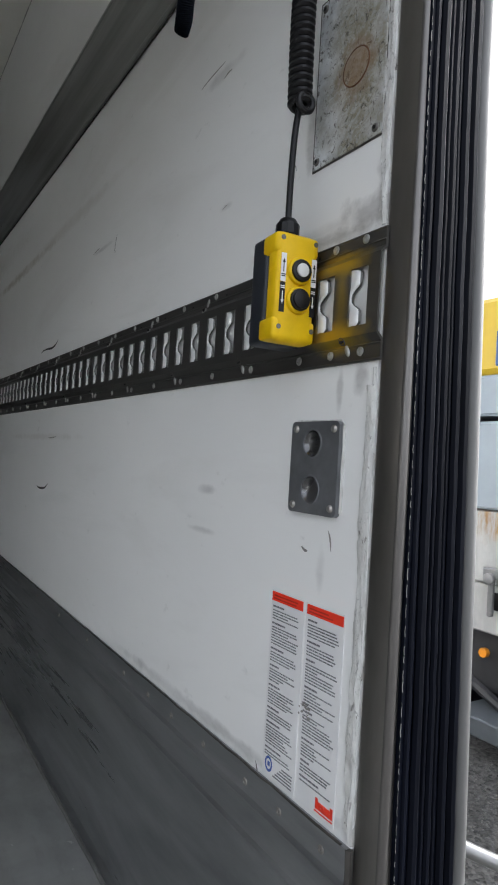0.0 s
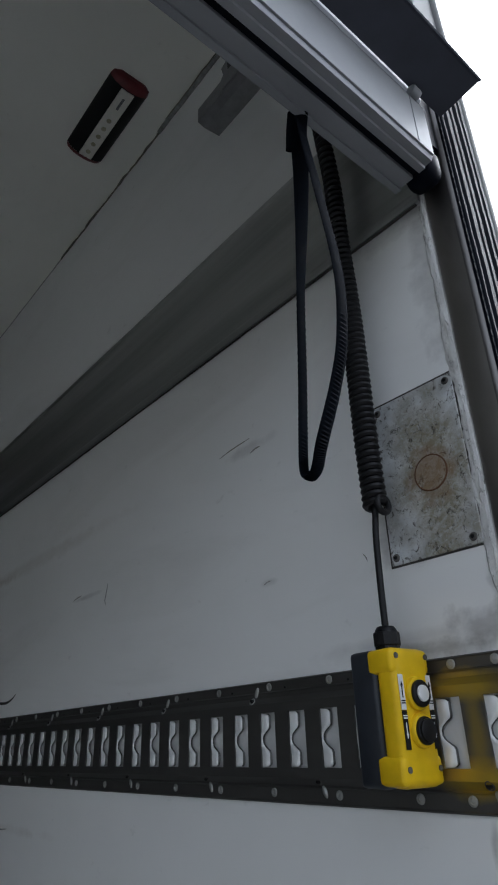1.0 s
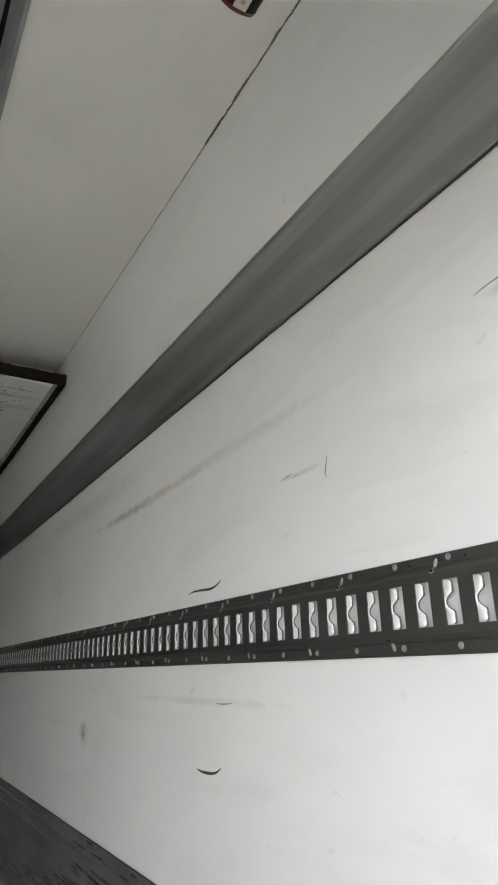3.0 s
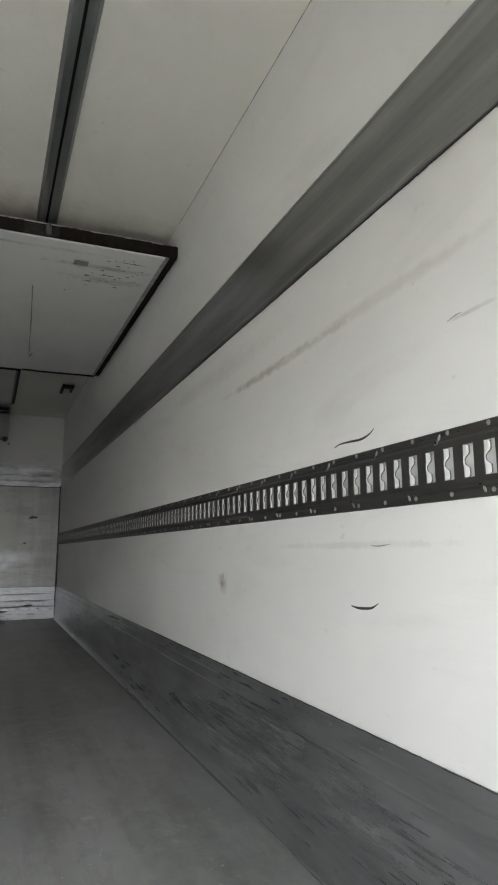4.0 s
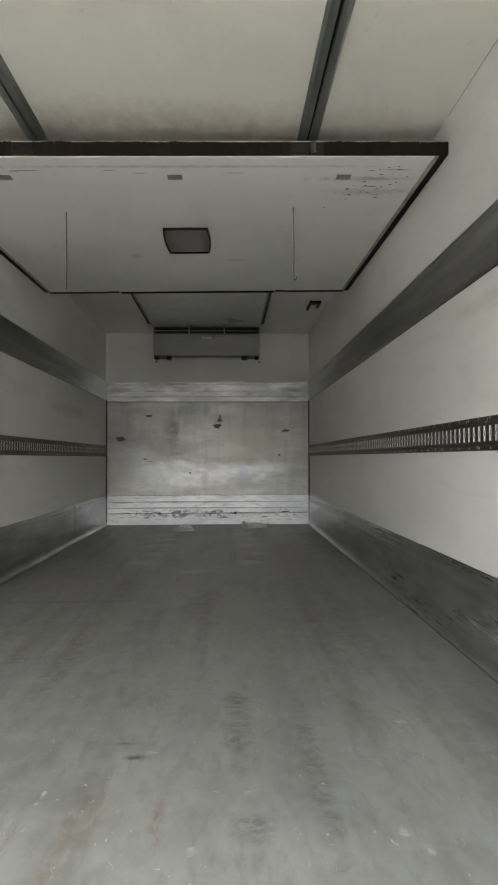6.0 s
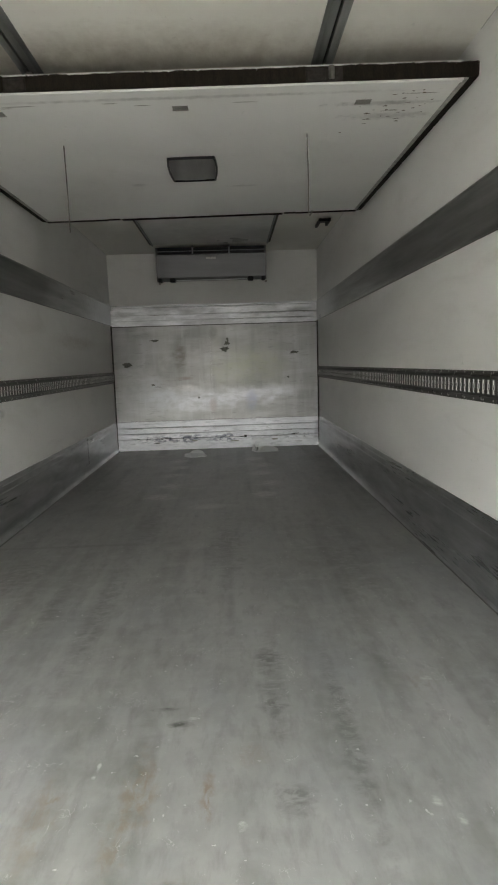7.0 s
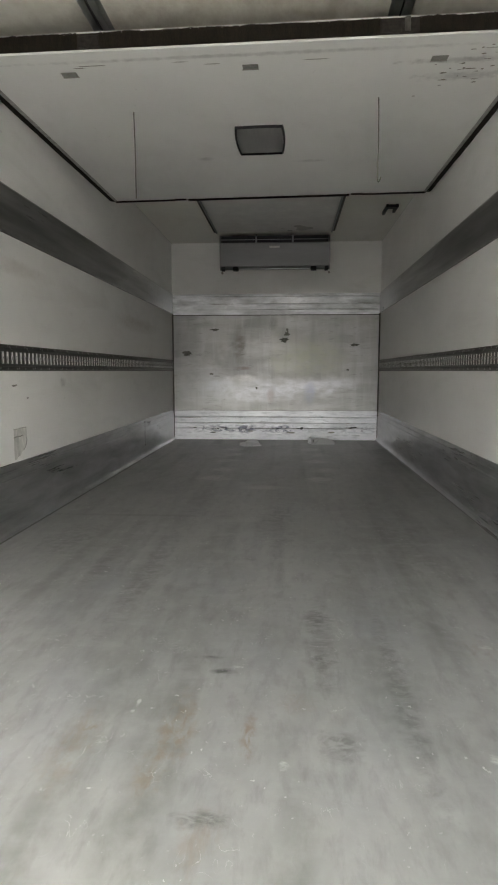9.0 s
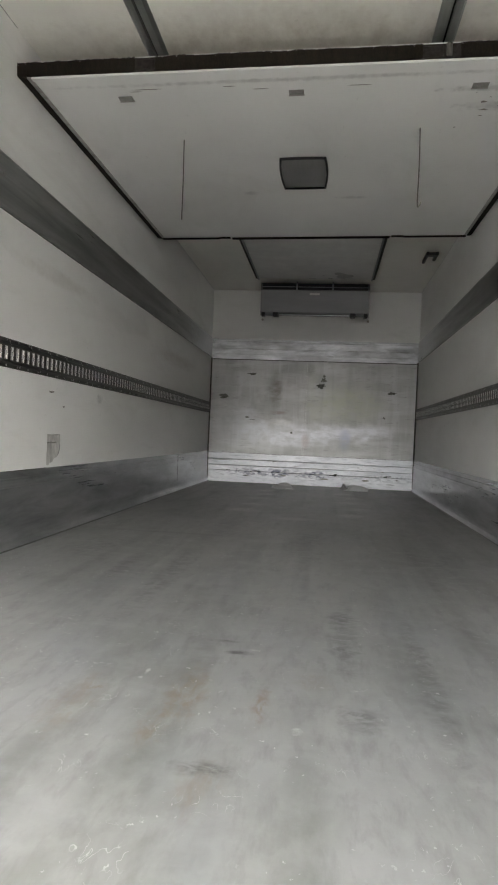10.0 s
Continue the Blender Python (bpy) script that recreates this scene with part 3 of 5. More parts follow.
def ribbon(bm, pts, width, normal, lift):
    """A thin raised mark along points on a wall."""
    n = Vector(normal)
    pts = [Vector(p) + n * lift for p in pts]
    prev = None
    for i, p in enumerate(pts):
        d = (pts[min(i + 1, len(pts) - 1)] - pts[max(i - 1, 0)]).normalized()
        w = width * (0.25 + 0.75 * math.sin(math.pi * (i + 0.4) / (len(pts) - 0.2))) / 2
        s = d.cross(n) * w
        cur = [bm.verts.new(p + s), bm.verts.new(p - s)]
        if prev:
            bm.faces.new((prev[0], prev[1], cur[1], cur[0]))
        prev = cur
    return bm


# ---------------------------------------------------------------- the box: sizes
BACK = -0.01           # where the side walls end at the rear portal
KICK, BAND0, BAND1 = 0.358, 1.502, 1.735

floor = tagged(part("floor", boxes((-W - 0.085, W + 0.085, -0.046, L + 0.08, -0.12, 0.0)), M_FLOOR), "grey worn coated lorry floor with rusty stains", "floor", kind="structure")
wall_e = tagged(part("wall_east", boxes((W, W + 0.085, BACK, L, -0.0, H)), M_WALL_E), "scuffed white insulated side wall", "wall", kind="structure")
wall_w = tagged(part("wall_west", boxes((-W - 0.085, -W, BACK, L, -0.0, H)), M_WALL_W), "scuffed white insulated side wall", "wall", kind="structure")
wall_n = tagged(part("wall_north", boxes((-W - 0.085, W + 0.085, L, L + 0.08, 0.0, H)), M_WHITE), "white front bulkhead behind stained aluminium plate", "wall", kind="structure")
ceiling = tagged(part("ceiling", boxes((-W - 0.085, W + 0.085, -0.046, L + 0.08, H, H + 0.09)), M_CEIL), "off-white insulated ceiling", "ceiling", kind="structure")


def ragged_bead(bm, pts, r, jit, sides=6):
    rnd = random.Random(7)
    pts = [Vector(p) for p in pts]
    out = []
    for a, b in zip(pts, pts[1:]):
        n = max(2, int((b - a).length / 0.02))
        for i in range(n):
            out.append(a.lerp(b, i / n) + Vector([rnd.uniform(-jit, jit) for _ in range(3)]))
    out.append(pts[-1])
    return tube(bm, out, r, sides, side=(0.3, 0.5, 0.8))


for sx, wall in ((1, wall_e), (-1, wall_w)):
    part("corner_bead", ragged_bead(bmesh.new(), [(sx * (W - 0.001), 0.5, H - 0.001), (sx * (W - 0.001), 1.25, H - 0.001)], 0.0036, 0.0024), M_SEAMTAN, wall, "dark grimy seam")
    part("corner_bead", ragged_bead(bmesh.new(), [(sx * (W - 0.002), 0.12, H - 0.002), (sx * (W - 0.002), 0.66, H - 0.002)], 0.007, 0.0016), M_OLDSIL, wall, "smeared grey sealant bead", True)
    part("corner_bead", ragged_bead(bmesh.new(), [(sx * (W - 0.011), 0.12, H - 0.0005), (sx * (W - 0.009), 0.62, H - 0.0005)], 0.0018, 0.0012), M_SEAMTAN, wall, "dark grimy seam")
    part("corner_bead", ragged_bead(bmesh.new(), [(sx * W, 1.25, H), (sx * W, 2.76, H)], 0.0024, 0.001), M_FLECK, wall, "grimy seam")
    part("corner_bead", ragged_bead(bmesh.new(), [(sx * (W - 0.001), 5.15, H - 0.001), (sx * (W - 0.001), L, H - 0.001)], 0.003, 0.001), M_SILICONE, wall)

# kick sheets, with a cove at the floor, and the upper rub bands
rivet_head = bmesh.new()
rings = [[rivet_head.verts.new((-hh, rr * math.cos(math.tau * k / 12), rr * math.sin(math.tau * k / 12))) for k in range(12)] for rr, hh in ((1.0, 0.0), (0.95, 0.22), (0.68, 0.36), (0.5, 0.34), (0.42, 0.12), (0.2, 0.2))]
for lo_ring, hi_ring in zip(rings, rings[1:]):
    for k in range(12):
        rivet_head.faces.new((lo_ring[k], lo_ring[(k + 1) % 12], hi_ring[(k + 1) % 12], hi_ring[k]))
rivet_head.faces.new(rings[-1])
RIVET = mesh_of("rivet", rivet_head, M_RIVET, True)
DARK_RIVET = RIVET.copy()
DARK_RIVET.materials[0] = M_SCREW

for sx, side in ((1, "east"), (-1, "west")):
    sec = [(W, KICK), (W - 0.005, KICK), (W - 0.005, 0.326), (W - 0.0085, 0.3215), (W - 0.0065, 0.317), (W - 0.0065, 0.285), (W - 0.0095, 0.2805), (W - 0.008, 0.276), (W - 0.008, 0.05), (W - 0.01, 0.03), (W - 0.016, 0.014), (W - 0.026, 0.004), (W, 0.004)]
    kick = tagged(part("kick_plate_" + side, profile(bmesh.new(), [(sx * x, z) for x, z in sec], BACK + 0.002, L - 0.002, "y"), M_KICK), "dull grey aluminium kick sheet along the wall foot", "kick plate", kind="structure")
    part("edge_bead", ragged_bead(bmesh.new(), [(sx * (W - 0.004), 0.0, KICK), (sx * (W - 0.004), 3.2, KICK)], 0.0015, 0.0005), M_SEALGAP, kick, "dark line along the sheet edge")
    part("end_bead", ragged_bead(bmesh.new(), [(sx * (W - 0.002), BACK + 0.001, 0.0), (sx * (W - 0.002), BACK + 0.001, KICK)], 0.0045, 0.001), M_SEALGAP, kick, "dark grimy end sealant")
    part("floor_bead", ragged_bead(bmesh.new(), [(sx * (W - 0.028), 0.0, 0.002), (sx * (W - 0.028), L - 0.02, 0.002)], 0.004, 0.0006), M_FLOORBEAD, kick, "pale sealant bead")
    for y in [0.027, 0.1, 0.17, 0.275, 0.375, 0.462, 0.568] + [0.773 + 0.2044 * k for k in range(33)]:
        piece("rivet", DARK_RIVET, kick, Matrix.Translation((sx * (W - 0.0055), y, 0.339)) @ Matrix.Scale(0.0045, 4))
    for yj, z0, z1 in ((6.05, 0.1, 0.35),)[:1 if sx < 0 else 0]:
        part("sheet_joint", boxes((min(sx * (W - 0.0092), sx * (W - 0.006)), max(sx * (W - 0.0092), sx * (W - 0.006)), yj, yj + 0.006, z0, z1)), M_SEALGAP, kick, "dark sheet joint")
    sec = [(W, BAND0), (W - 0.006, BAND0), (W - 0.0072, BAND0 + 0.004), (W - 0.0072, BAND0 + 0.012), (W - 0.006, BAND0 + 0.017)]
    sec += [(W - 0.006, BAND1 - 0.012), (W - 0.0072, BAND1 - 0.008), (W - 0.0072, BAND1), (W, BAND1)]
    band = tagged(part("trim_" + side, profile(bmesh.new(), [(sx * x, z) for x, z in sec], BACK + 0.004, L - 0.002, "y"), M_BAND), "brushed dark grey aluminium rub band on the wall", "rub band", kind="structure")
    # dark bead that draws the shadow gap below the band
    part("edge_bead", ragged_bead(bmesh.new(), [(sx * (W - 0.003), 0.0, BAND0 - 0.002), (sx * (W - 0.003), L - 0.02, BAND0 - 0.001)], 0.0016, 0.0004), M_SEALGAP, band, "dark line along the sheet edge")
part("rivet_dot", cyl(bmesh.new(), (-W + 0.006, 2.69, 1.652), (1, 0, 0), 0.011, 0.004, 12), M_RIVET, bpy.data.objects["trim_west"], "pale round plug")

# front bulkhead lining
plate = tagged(part("bulkhead_plate", boxes((-W + 0.004, -0.0596, L - 0.006, L, 0.352, 1.488), (-0.0588, W - 0.004, L - 0.006, L, 0.352, 1.488)), M_PLATE), "stained dented aluminium sheet on the front bulkhead", "bulkhead plate", kind="structure")
for rows, z0, z1 in (((1.535, 1.60, 1.685), 1.488, 1.728), ((0.125, 0.19, 0.262), 0.004, 0.352)):
    sec = [(L, z0), (L - 0.014, z0)]
    for zr in rows:
        sec += [(L - 0.014, zr + 0.002), (L - 0.019, zr + 0.005), (L - 0.019, zr + 0.011), (L - 0.010, zr + 0.016), (L - 0.014, zr + 0.02)]
    sec += [(L - 0.014, z1), (L, z1)]
    trim = tagged(part("bulkhead_trim", profile(bmesh.new(), sec, -W + 0.008, W - 0.008, "x"), M_TRIM if z0 > 1 else M_TRIMLOW), "bright ribbed aluminium trim across the front bulkhead", "trim", kind="structure")
    part("joint_line", boxes((-W + 0.01, W - 0.01, L - 0.0075, L - 0.006, z0 - 0.009 if z0 > 1 else z1, z0 if z0 > 1 else z1 + 0.0025)), M_SEALGAP, trim, "dark joint")
low_trim = bpy.data.objects["bulkhead_trim.001"]
rnd = random.Random(3)
for k in range(9):
    x = -1.0 + 0.25 * k + rnd.uniform(-0.08, 0.08)
    bm = bmesh.new()
    bmesh.ops.create_uvsphere(bm, u_segments=12, v_segments=6, radius=1.0, matrix=Matrix.Translation((x, L - 0.0145, 0.075 + rnd.uniform(-0.02, 0.03))) @ Matrix.Diagonal((0.035 + rnd.uniform(-0.015, 0.02), 0.003, 0.010, 1)))
    part("dent", bm, M_SOFTMARK if k % 2 else M_TRIM, low_trim)
for x, z, w, h in ((-0.72, 1.312, 0.09, 0.024), (-1.05, 1.035, 0.1, 0.045), (0.14, 1.262, 0.06, 0.05), (0.1, 1.195, 0.095, 0.055), (0.94, 1.13, 0.1, 0.03), (-0.76, 0.79, 0.05, 0.02), (-0.7, 0.765, 0.09, 0.008), (-0.22, 0.623, 0.025, 0.025), (0.86, 0.84, 0.03, 0.02), (0.14, 1.31, 0.025, 0.03)):
    bm = bmesh.new()
    pts = []
    for k in range(18):
        a = math.tau * k / 18
        r = rnd.uniform(0.55, 1.5)
        pts.append(bm.verts.new((x + 0.5 * w * r * math.cos(a), L - 0.0068, z + 0.5 * h * r * math.sin(a))))
    bm.faces.new(pts)
    part("scuff_mark", bm, M_BHMARK, plate, "dark scrape")
for trim, count, zs, ink in ((low_trim, 10, (0.135, 0.2, 0.272), M_SOFTMARK), (low_trim, 10, (0.09, 0.115, 0.13, 0.15), M_MARK), (bpy.data.objects["bulkhead_trim"], 7, (1.545, 1.612), M_SOFTMARK)):
    smudge = bmesh.new()
    for k in range(count):
        x = rnd.choice((-0.98, -0.72, -0.6, 0.18, 0.3, 0.68, 0.95)) + rnd.gauss(0, 0.06) if ink is M_MARK else rnd.uniform(-1.1, 1.1)
        z, w, h = rnd.choice(zs) + rnd.uniform(-0.008, 0.008), rnd.uniform(0.02, 0.1) * (0.4 if ink is M_MARK else 1.4), rnd.uniform(0.003, 0.008) * (1.3 if ink is M_MARK else 0.5)
        smudge.faces.new([smudge.verts.new((x + w * rnd.uniform(0.7, 1.2) * math.cos(q), L - 0.0198, z + h * rnd.uniform(0.6, 1.3) * math.sin(q))) for q in [math.tau * m / 9 for m in range(9)]])
    tagged(part("smudge", smudge, ink, trim, "dark rubbed smudges"), kind="stuff")
for sx in (1, -1):
    part("corner_gap", boxes((min(sx * W, sx * (W - 0.015)), max(sx * W, sx * (W - 0.015)), L - 0.021, L, 0.03, 1.5)), M_SEALGAP, wall_n, "dark corner joint")

# ---------------------------------------------------------------- rear portal
for sx, side in ((1, "east"), (-1, "west")):
    def fx(x0, x1):
        return (min(sx * x0, sx * x1), max(sx * x0, sx * x1))
    post = tagged(part("door_post_" + side, boxes((*fx(W + 0.001, W + 0.078), -0.047, BACK, -0.12, H + 0.09), bevel=0.004, seg=3), M_STEEL, smooth=True), "brushed stainless steel rear portal post", "door post", kind="structure")
    part("wall_sealant", ragged_bead(bmesh.new(), [(sx * (W + 0.003), -0.006, 0.36), (sx * (W + 0.003), -0.006, 0.82)], 0.0046, 0.0018), M_ROUGHSEAL, post, "uneven pale sealant bead", True)
    part("wall_sealant", ragged_bead(bmesh.new(), [(sx * (W + 0.003), -0.006, 0.96), (sx * (W + 0.003), -0.006, 2.31)], 0.0042, 0.0016), M_ROUGHSEAL, post, "uneven pale sealant bead", True)
    for za, zb, reach in ((0.37, 0.805, 0.009), (0.975, 1.5, 0.006)):
        smear, rs = bmesh.new(), random.Random(31)
        rows, wide, zz = [], reach, za
        while zz < zb:
            wide = min(reach * 1.3, max(0.002, wide + rs.uniform(-0.0016, 0.0016)))
            rows.append([smear.verts.new((sx * (W - (0.0 if u in (0, 1) else rs.uniform(0.0008, 0.0028))), -0.0095 + (wide + 0.006) * u, zz + rs.uniform(-0.001, 0.001))) for u in (0, 0.2, 0.4, 0.6, 0.8, 1)])
            zz += 0.006
        for r0, r1 in zip(rows, rows[1:]):
            for k in range(5):
                smear.faces.new((r0[k], r0[k + 1], r1[k + 1], r1[k]))
        part("peeling_sealant", smear, M_ROUGHSEAL, post, "smeared peeling sealant", True)
    part("bright_edge", tube(bmesh.new(), [(sx * (W + 0.0062), -0.0437, -0.12), (sx * (W + 0.0062), -0.0437, 2.3)], 0.0056, 14), M_EDGE, post, "polished rounded edge", True)
    def gasket_x(u, z):
        """Across the gasket, which narrows and leans inward towards its top."""
        f = max(0.0, min(1.0, (z - 0.33) / 0.77))
        lo, hi = 0.0145 - 0.0105 * f, 0.095 - 0.021 * f
        return sx * (W + lo + (hi - lo) * u)
    levels = [-0.12 + 1.82 * k / 28 for k in range(29)]
    gb = bmesh.new()
    strip = [[gb.verts.new((gasket_x(u, z), y, z)) for u, y in ((0.0, -0.0465), (0.0, -0.052), (1.0, -0.052), (1.0, -0.0465))] for z in levels]
    for r0, r1 in zip(strip, strip[1:]):
        for k in range(4):
            gb.faces.new((r0[k], r0[(k + 1) % 4], r1[(k + 1) % 4], r1[k]))
    part("gasket_base", gb, M_RUBBER, post, "black rubber door gasket")
    for u, rr in ((0.1, 0.0032), (0.25, 0.0055), (0.4, 0.0024), (0.5, 0.004), (0.6, 0.0022), (0.73, 0.0052), (0.9, 0.0058)):
        part("gasket_rib", ragged_bead(bmesh.new(), [(gasket_x(u, z), -0.0522, z) for z in levels], rr, 0.00035, 8), M_RUBBER, post, "", True)
    dash, zz, rd = bmesh.new(), -0.1, random.Random(11)
    while zz < 1.66:
        ln = rd.uniform(0.002, 0.013)
        ragged_bead(dash, [(gasket_x(0.0, zz), -0.0522, zz), (gasket_x(0.0, zz), -0.0522, zz + ln)], rd.uniform(0.00012, 0.00042), 0.0006, 5)
        zz += ln + rd.uniform(0.001, 0.009)
    part("silicone_line", dash, M_OLDSIL, post, "broken white silicone line")
    part("outer_edge", tube(bmesh.new(), [(gasket_x(1.0, z) + sx * 0.0075, -0.049, z) for z in levels] + [(gasket_x(1.0, 2.0) + sx * 0.0065, -0.049, 2.4)], 0.0094, 18), M_OUTTUBE, post, "pale rounded outer edge tube", True)
    part("rear_cover", boxes((*fx(W + 0.0105, W + 0.076), -0.052, -0.0465, 1.705, 2.4), bevel=0.002), M_OUTER, post, "dull grey painted rear face")
tagged(part("door_sill", boxes((-W - 0.08, W + 0.08, -0.060, -0.0465, -0.12, 0.002), bevel=0.003), M_STEEL), "stainless steel rear sill", "door sill", kind="structure")

# roller door, two thirds up
door = thing("roller_door", (0, -0.03, 1.505), "half-raised aluminium roller door with foot plate and pull strap", "roller door")
DX = 1.192
sec = [(-0.003, 1.503), (-0.022, 1.503), (-0.022, 1.514), (-0.031, 1.514), (-0.031, 1.5035), (-0.0395, 1.5035), (-0.0405, 1.507), (-0.05, 1.507), (-0.052, 1.511), (-0.052, 1.597), (-0.046, 1.6), (-0.003, 1.6)]
under("bottom_rail", profile(bmesh.new(), sec, -DX, DX, "x"), M_ALU, door, "grey aluminium bottom rail")
under("bottom_seal", boxes((-DX, DX, -0.0306, -0.0224, 1.508, 1.5135)), M_RUBBER, door, "black rubber seal in the rail groove")
under("face_strip", boxes((-DX + 0.03, DX - 0.03, -0.0545, -0.0522, 1.5135, 1.596), (-DX, -DX + 0.028, -0.0545, -0.0522, 1.5135, 1.596), (DX - 0.028, DX, -0.0545, -0.0522, 1.5135, 1.596)), M_ALU_W, door, "white coated face strip")
under("lip", boxes((-DX, DX, -0.0032, 0.005, 1.499, 1.508)), M_ALU, door)
under("stop_tube", tube(bmesh.new(), [(-DX + 0.02, -0.058, 1.6035), (DX - 0.02, -0.058, 1.6035)], 0.006, 10), M_ALU_W, door, "", True)
for sx in (1, -1):
    under("end_cap", cyl(bmesh.new(), (sx * (DX - 0.03), -0.058, 1.6035), (sx, 0, 0), 0.0068, 0.016, 10, bevel=0.002), M_ALU_W, door, "", True)
    under("end_brush", boxes((min(sx * DX, sx * (DX + 0.034)), max(sx * DX, sx * (DX + 0.034)), -0.048, -0.006, 1.497, 1.545), bevel=0.014, seg=3), M_RUBBER, door, "black rubber end guide", True)
    under("side_track", boxes((min(sx * (DX + 0.006), sx * (W - 0.002)), max(sx * (DX + 0.006), sx * (W - 0.002)), -0.044, -0.030, 1.56, 2.3)), M_RUBBER, door)
sec = [(-0.056, 1.611), (-0.112, 1.6165), (-0.1155, 1.614), (-0.117, 1.6155), (-0.112, 1.6195), (-0.056, 1.614)]
under("foot_plate", profile(bmesh.new(), sec, -DX - 0.02, DX + 0.038, "x"), M_FOOT, door, "folded dark blue-grey foot plate")
for k in range(7):
    z = 1.62 + 0.1 * k
    under("slat", boxes((-DX - 0.01, DX + 0.01, -0.05, -0.006, z, min(z + 0.097, H - 0.001)), bevel=0.003), M_ALU_W, door)

STRAP_A = [(1.025, 0.010, 1.504), (1.03, 0.021, 1.44), (1.03, 0.023, 1.363), (1.027, 0.023, 1.271), (1.028, 0.027, 1.178), (1.027, 0.028, 1.111), (1.026, 0.025, 1.088), (1.024, 0.016, 1.079), (1.021, 0.004, 1.082),
           (1.017, -0.007, 1.1), (1.021, -0.022, 1.147), (1.023, -0.031, 1.19), (1.021, -0.0345, 1.255), (1.018, -0.022, 1.355), (1.022, -0.004, 1.448), (1.025, 0.007, 1.504)]


def strap(path):
    """A ribbed webbing band that turns about itself along its loop."""
    bm, rings, n = bmesh.new(), [], len(path)
    for i, p in enumerate(path):
        f = i / (n - 1)
        d = (path[min(i + 1, n - 1)] - path[max(i - 1, 0)]).normalized()
        turn = min(1.0, max(0.0, (f - 0.03) / 0.17))
        s = Vector((0.55, -0.83, 0)).lerp(Vector((1.0, 0.12, 0)), turn)
        half = 0.0095 - 0.0032 * min(1.0, f / 0.2) + 0.0016 * min(1.0, max(0.0, (f - 0.5) / 0.1))
        u = (s - d * s.dot(d)).normalized()
        w = d.cross(u)
        t = 0.0012 + (0.0011 if i % 2 and 0.2 < f else 0.0)
        rings.append([bm.verts.new(p + half * math.cos(k * math.tau / 10) * u + t * math.sin(k * math.tau / 10) * w) for k in range(10)])
    for a, b in zip(rings, rings[1:]):
        for k in range(10):
            bm.faces.new((a[k], a[(k + 1) % 10], b[(k + 1) % 10], b[k]))
    bm.faces.new(rings[0][::-1])
    bm.faces.new(rings[-1])
    return bm


SLACK = (0, -0.009, -0.008, -0.005, -0.005, -0.004, -0.002, 0, 0, 0, 0, 0, 0, 0, 0, 0)
hang = [(x - 0.007 * (1.504 - z) / 0.42, y + d + 0.009 * (1.504 - z) / 0.42, z) for (x, y, z), d in zip(STRAP_A, SLACK)]
under("pull_strap", strap(smooth_path(hang, 26)), M_WEB, door, "black webbing pull strap hanging in a loop", True)
under("strap_fold", tube(bmesh.new(), [(1.022, 0.004, 1.507), (1.024, 0.010, 1.486), (1.026, 0.014, 1.468), (1.027, 0.016, 1.462)], 0.0115, 10, 0.4, (0.6, -0.8, 0)), M_WEB, door, "doubled strap end", True)

# ---------------------------------------------------------------- lashing rails
RZ0, RZ1 = 0.826, 0.957
S0, S1 = 0.862, 0.921
PITCH = 0.0508


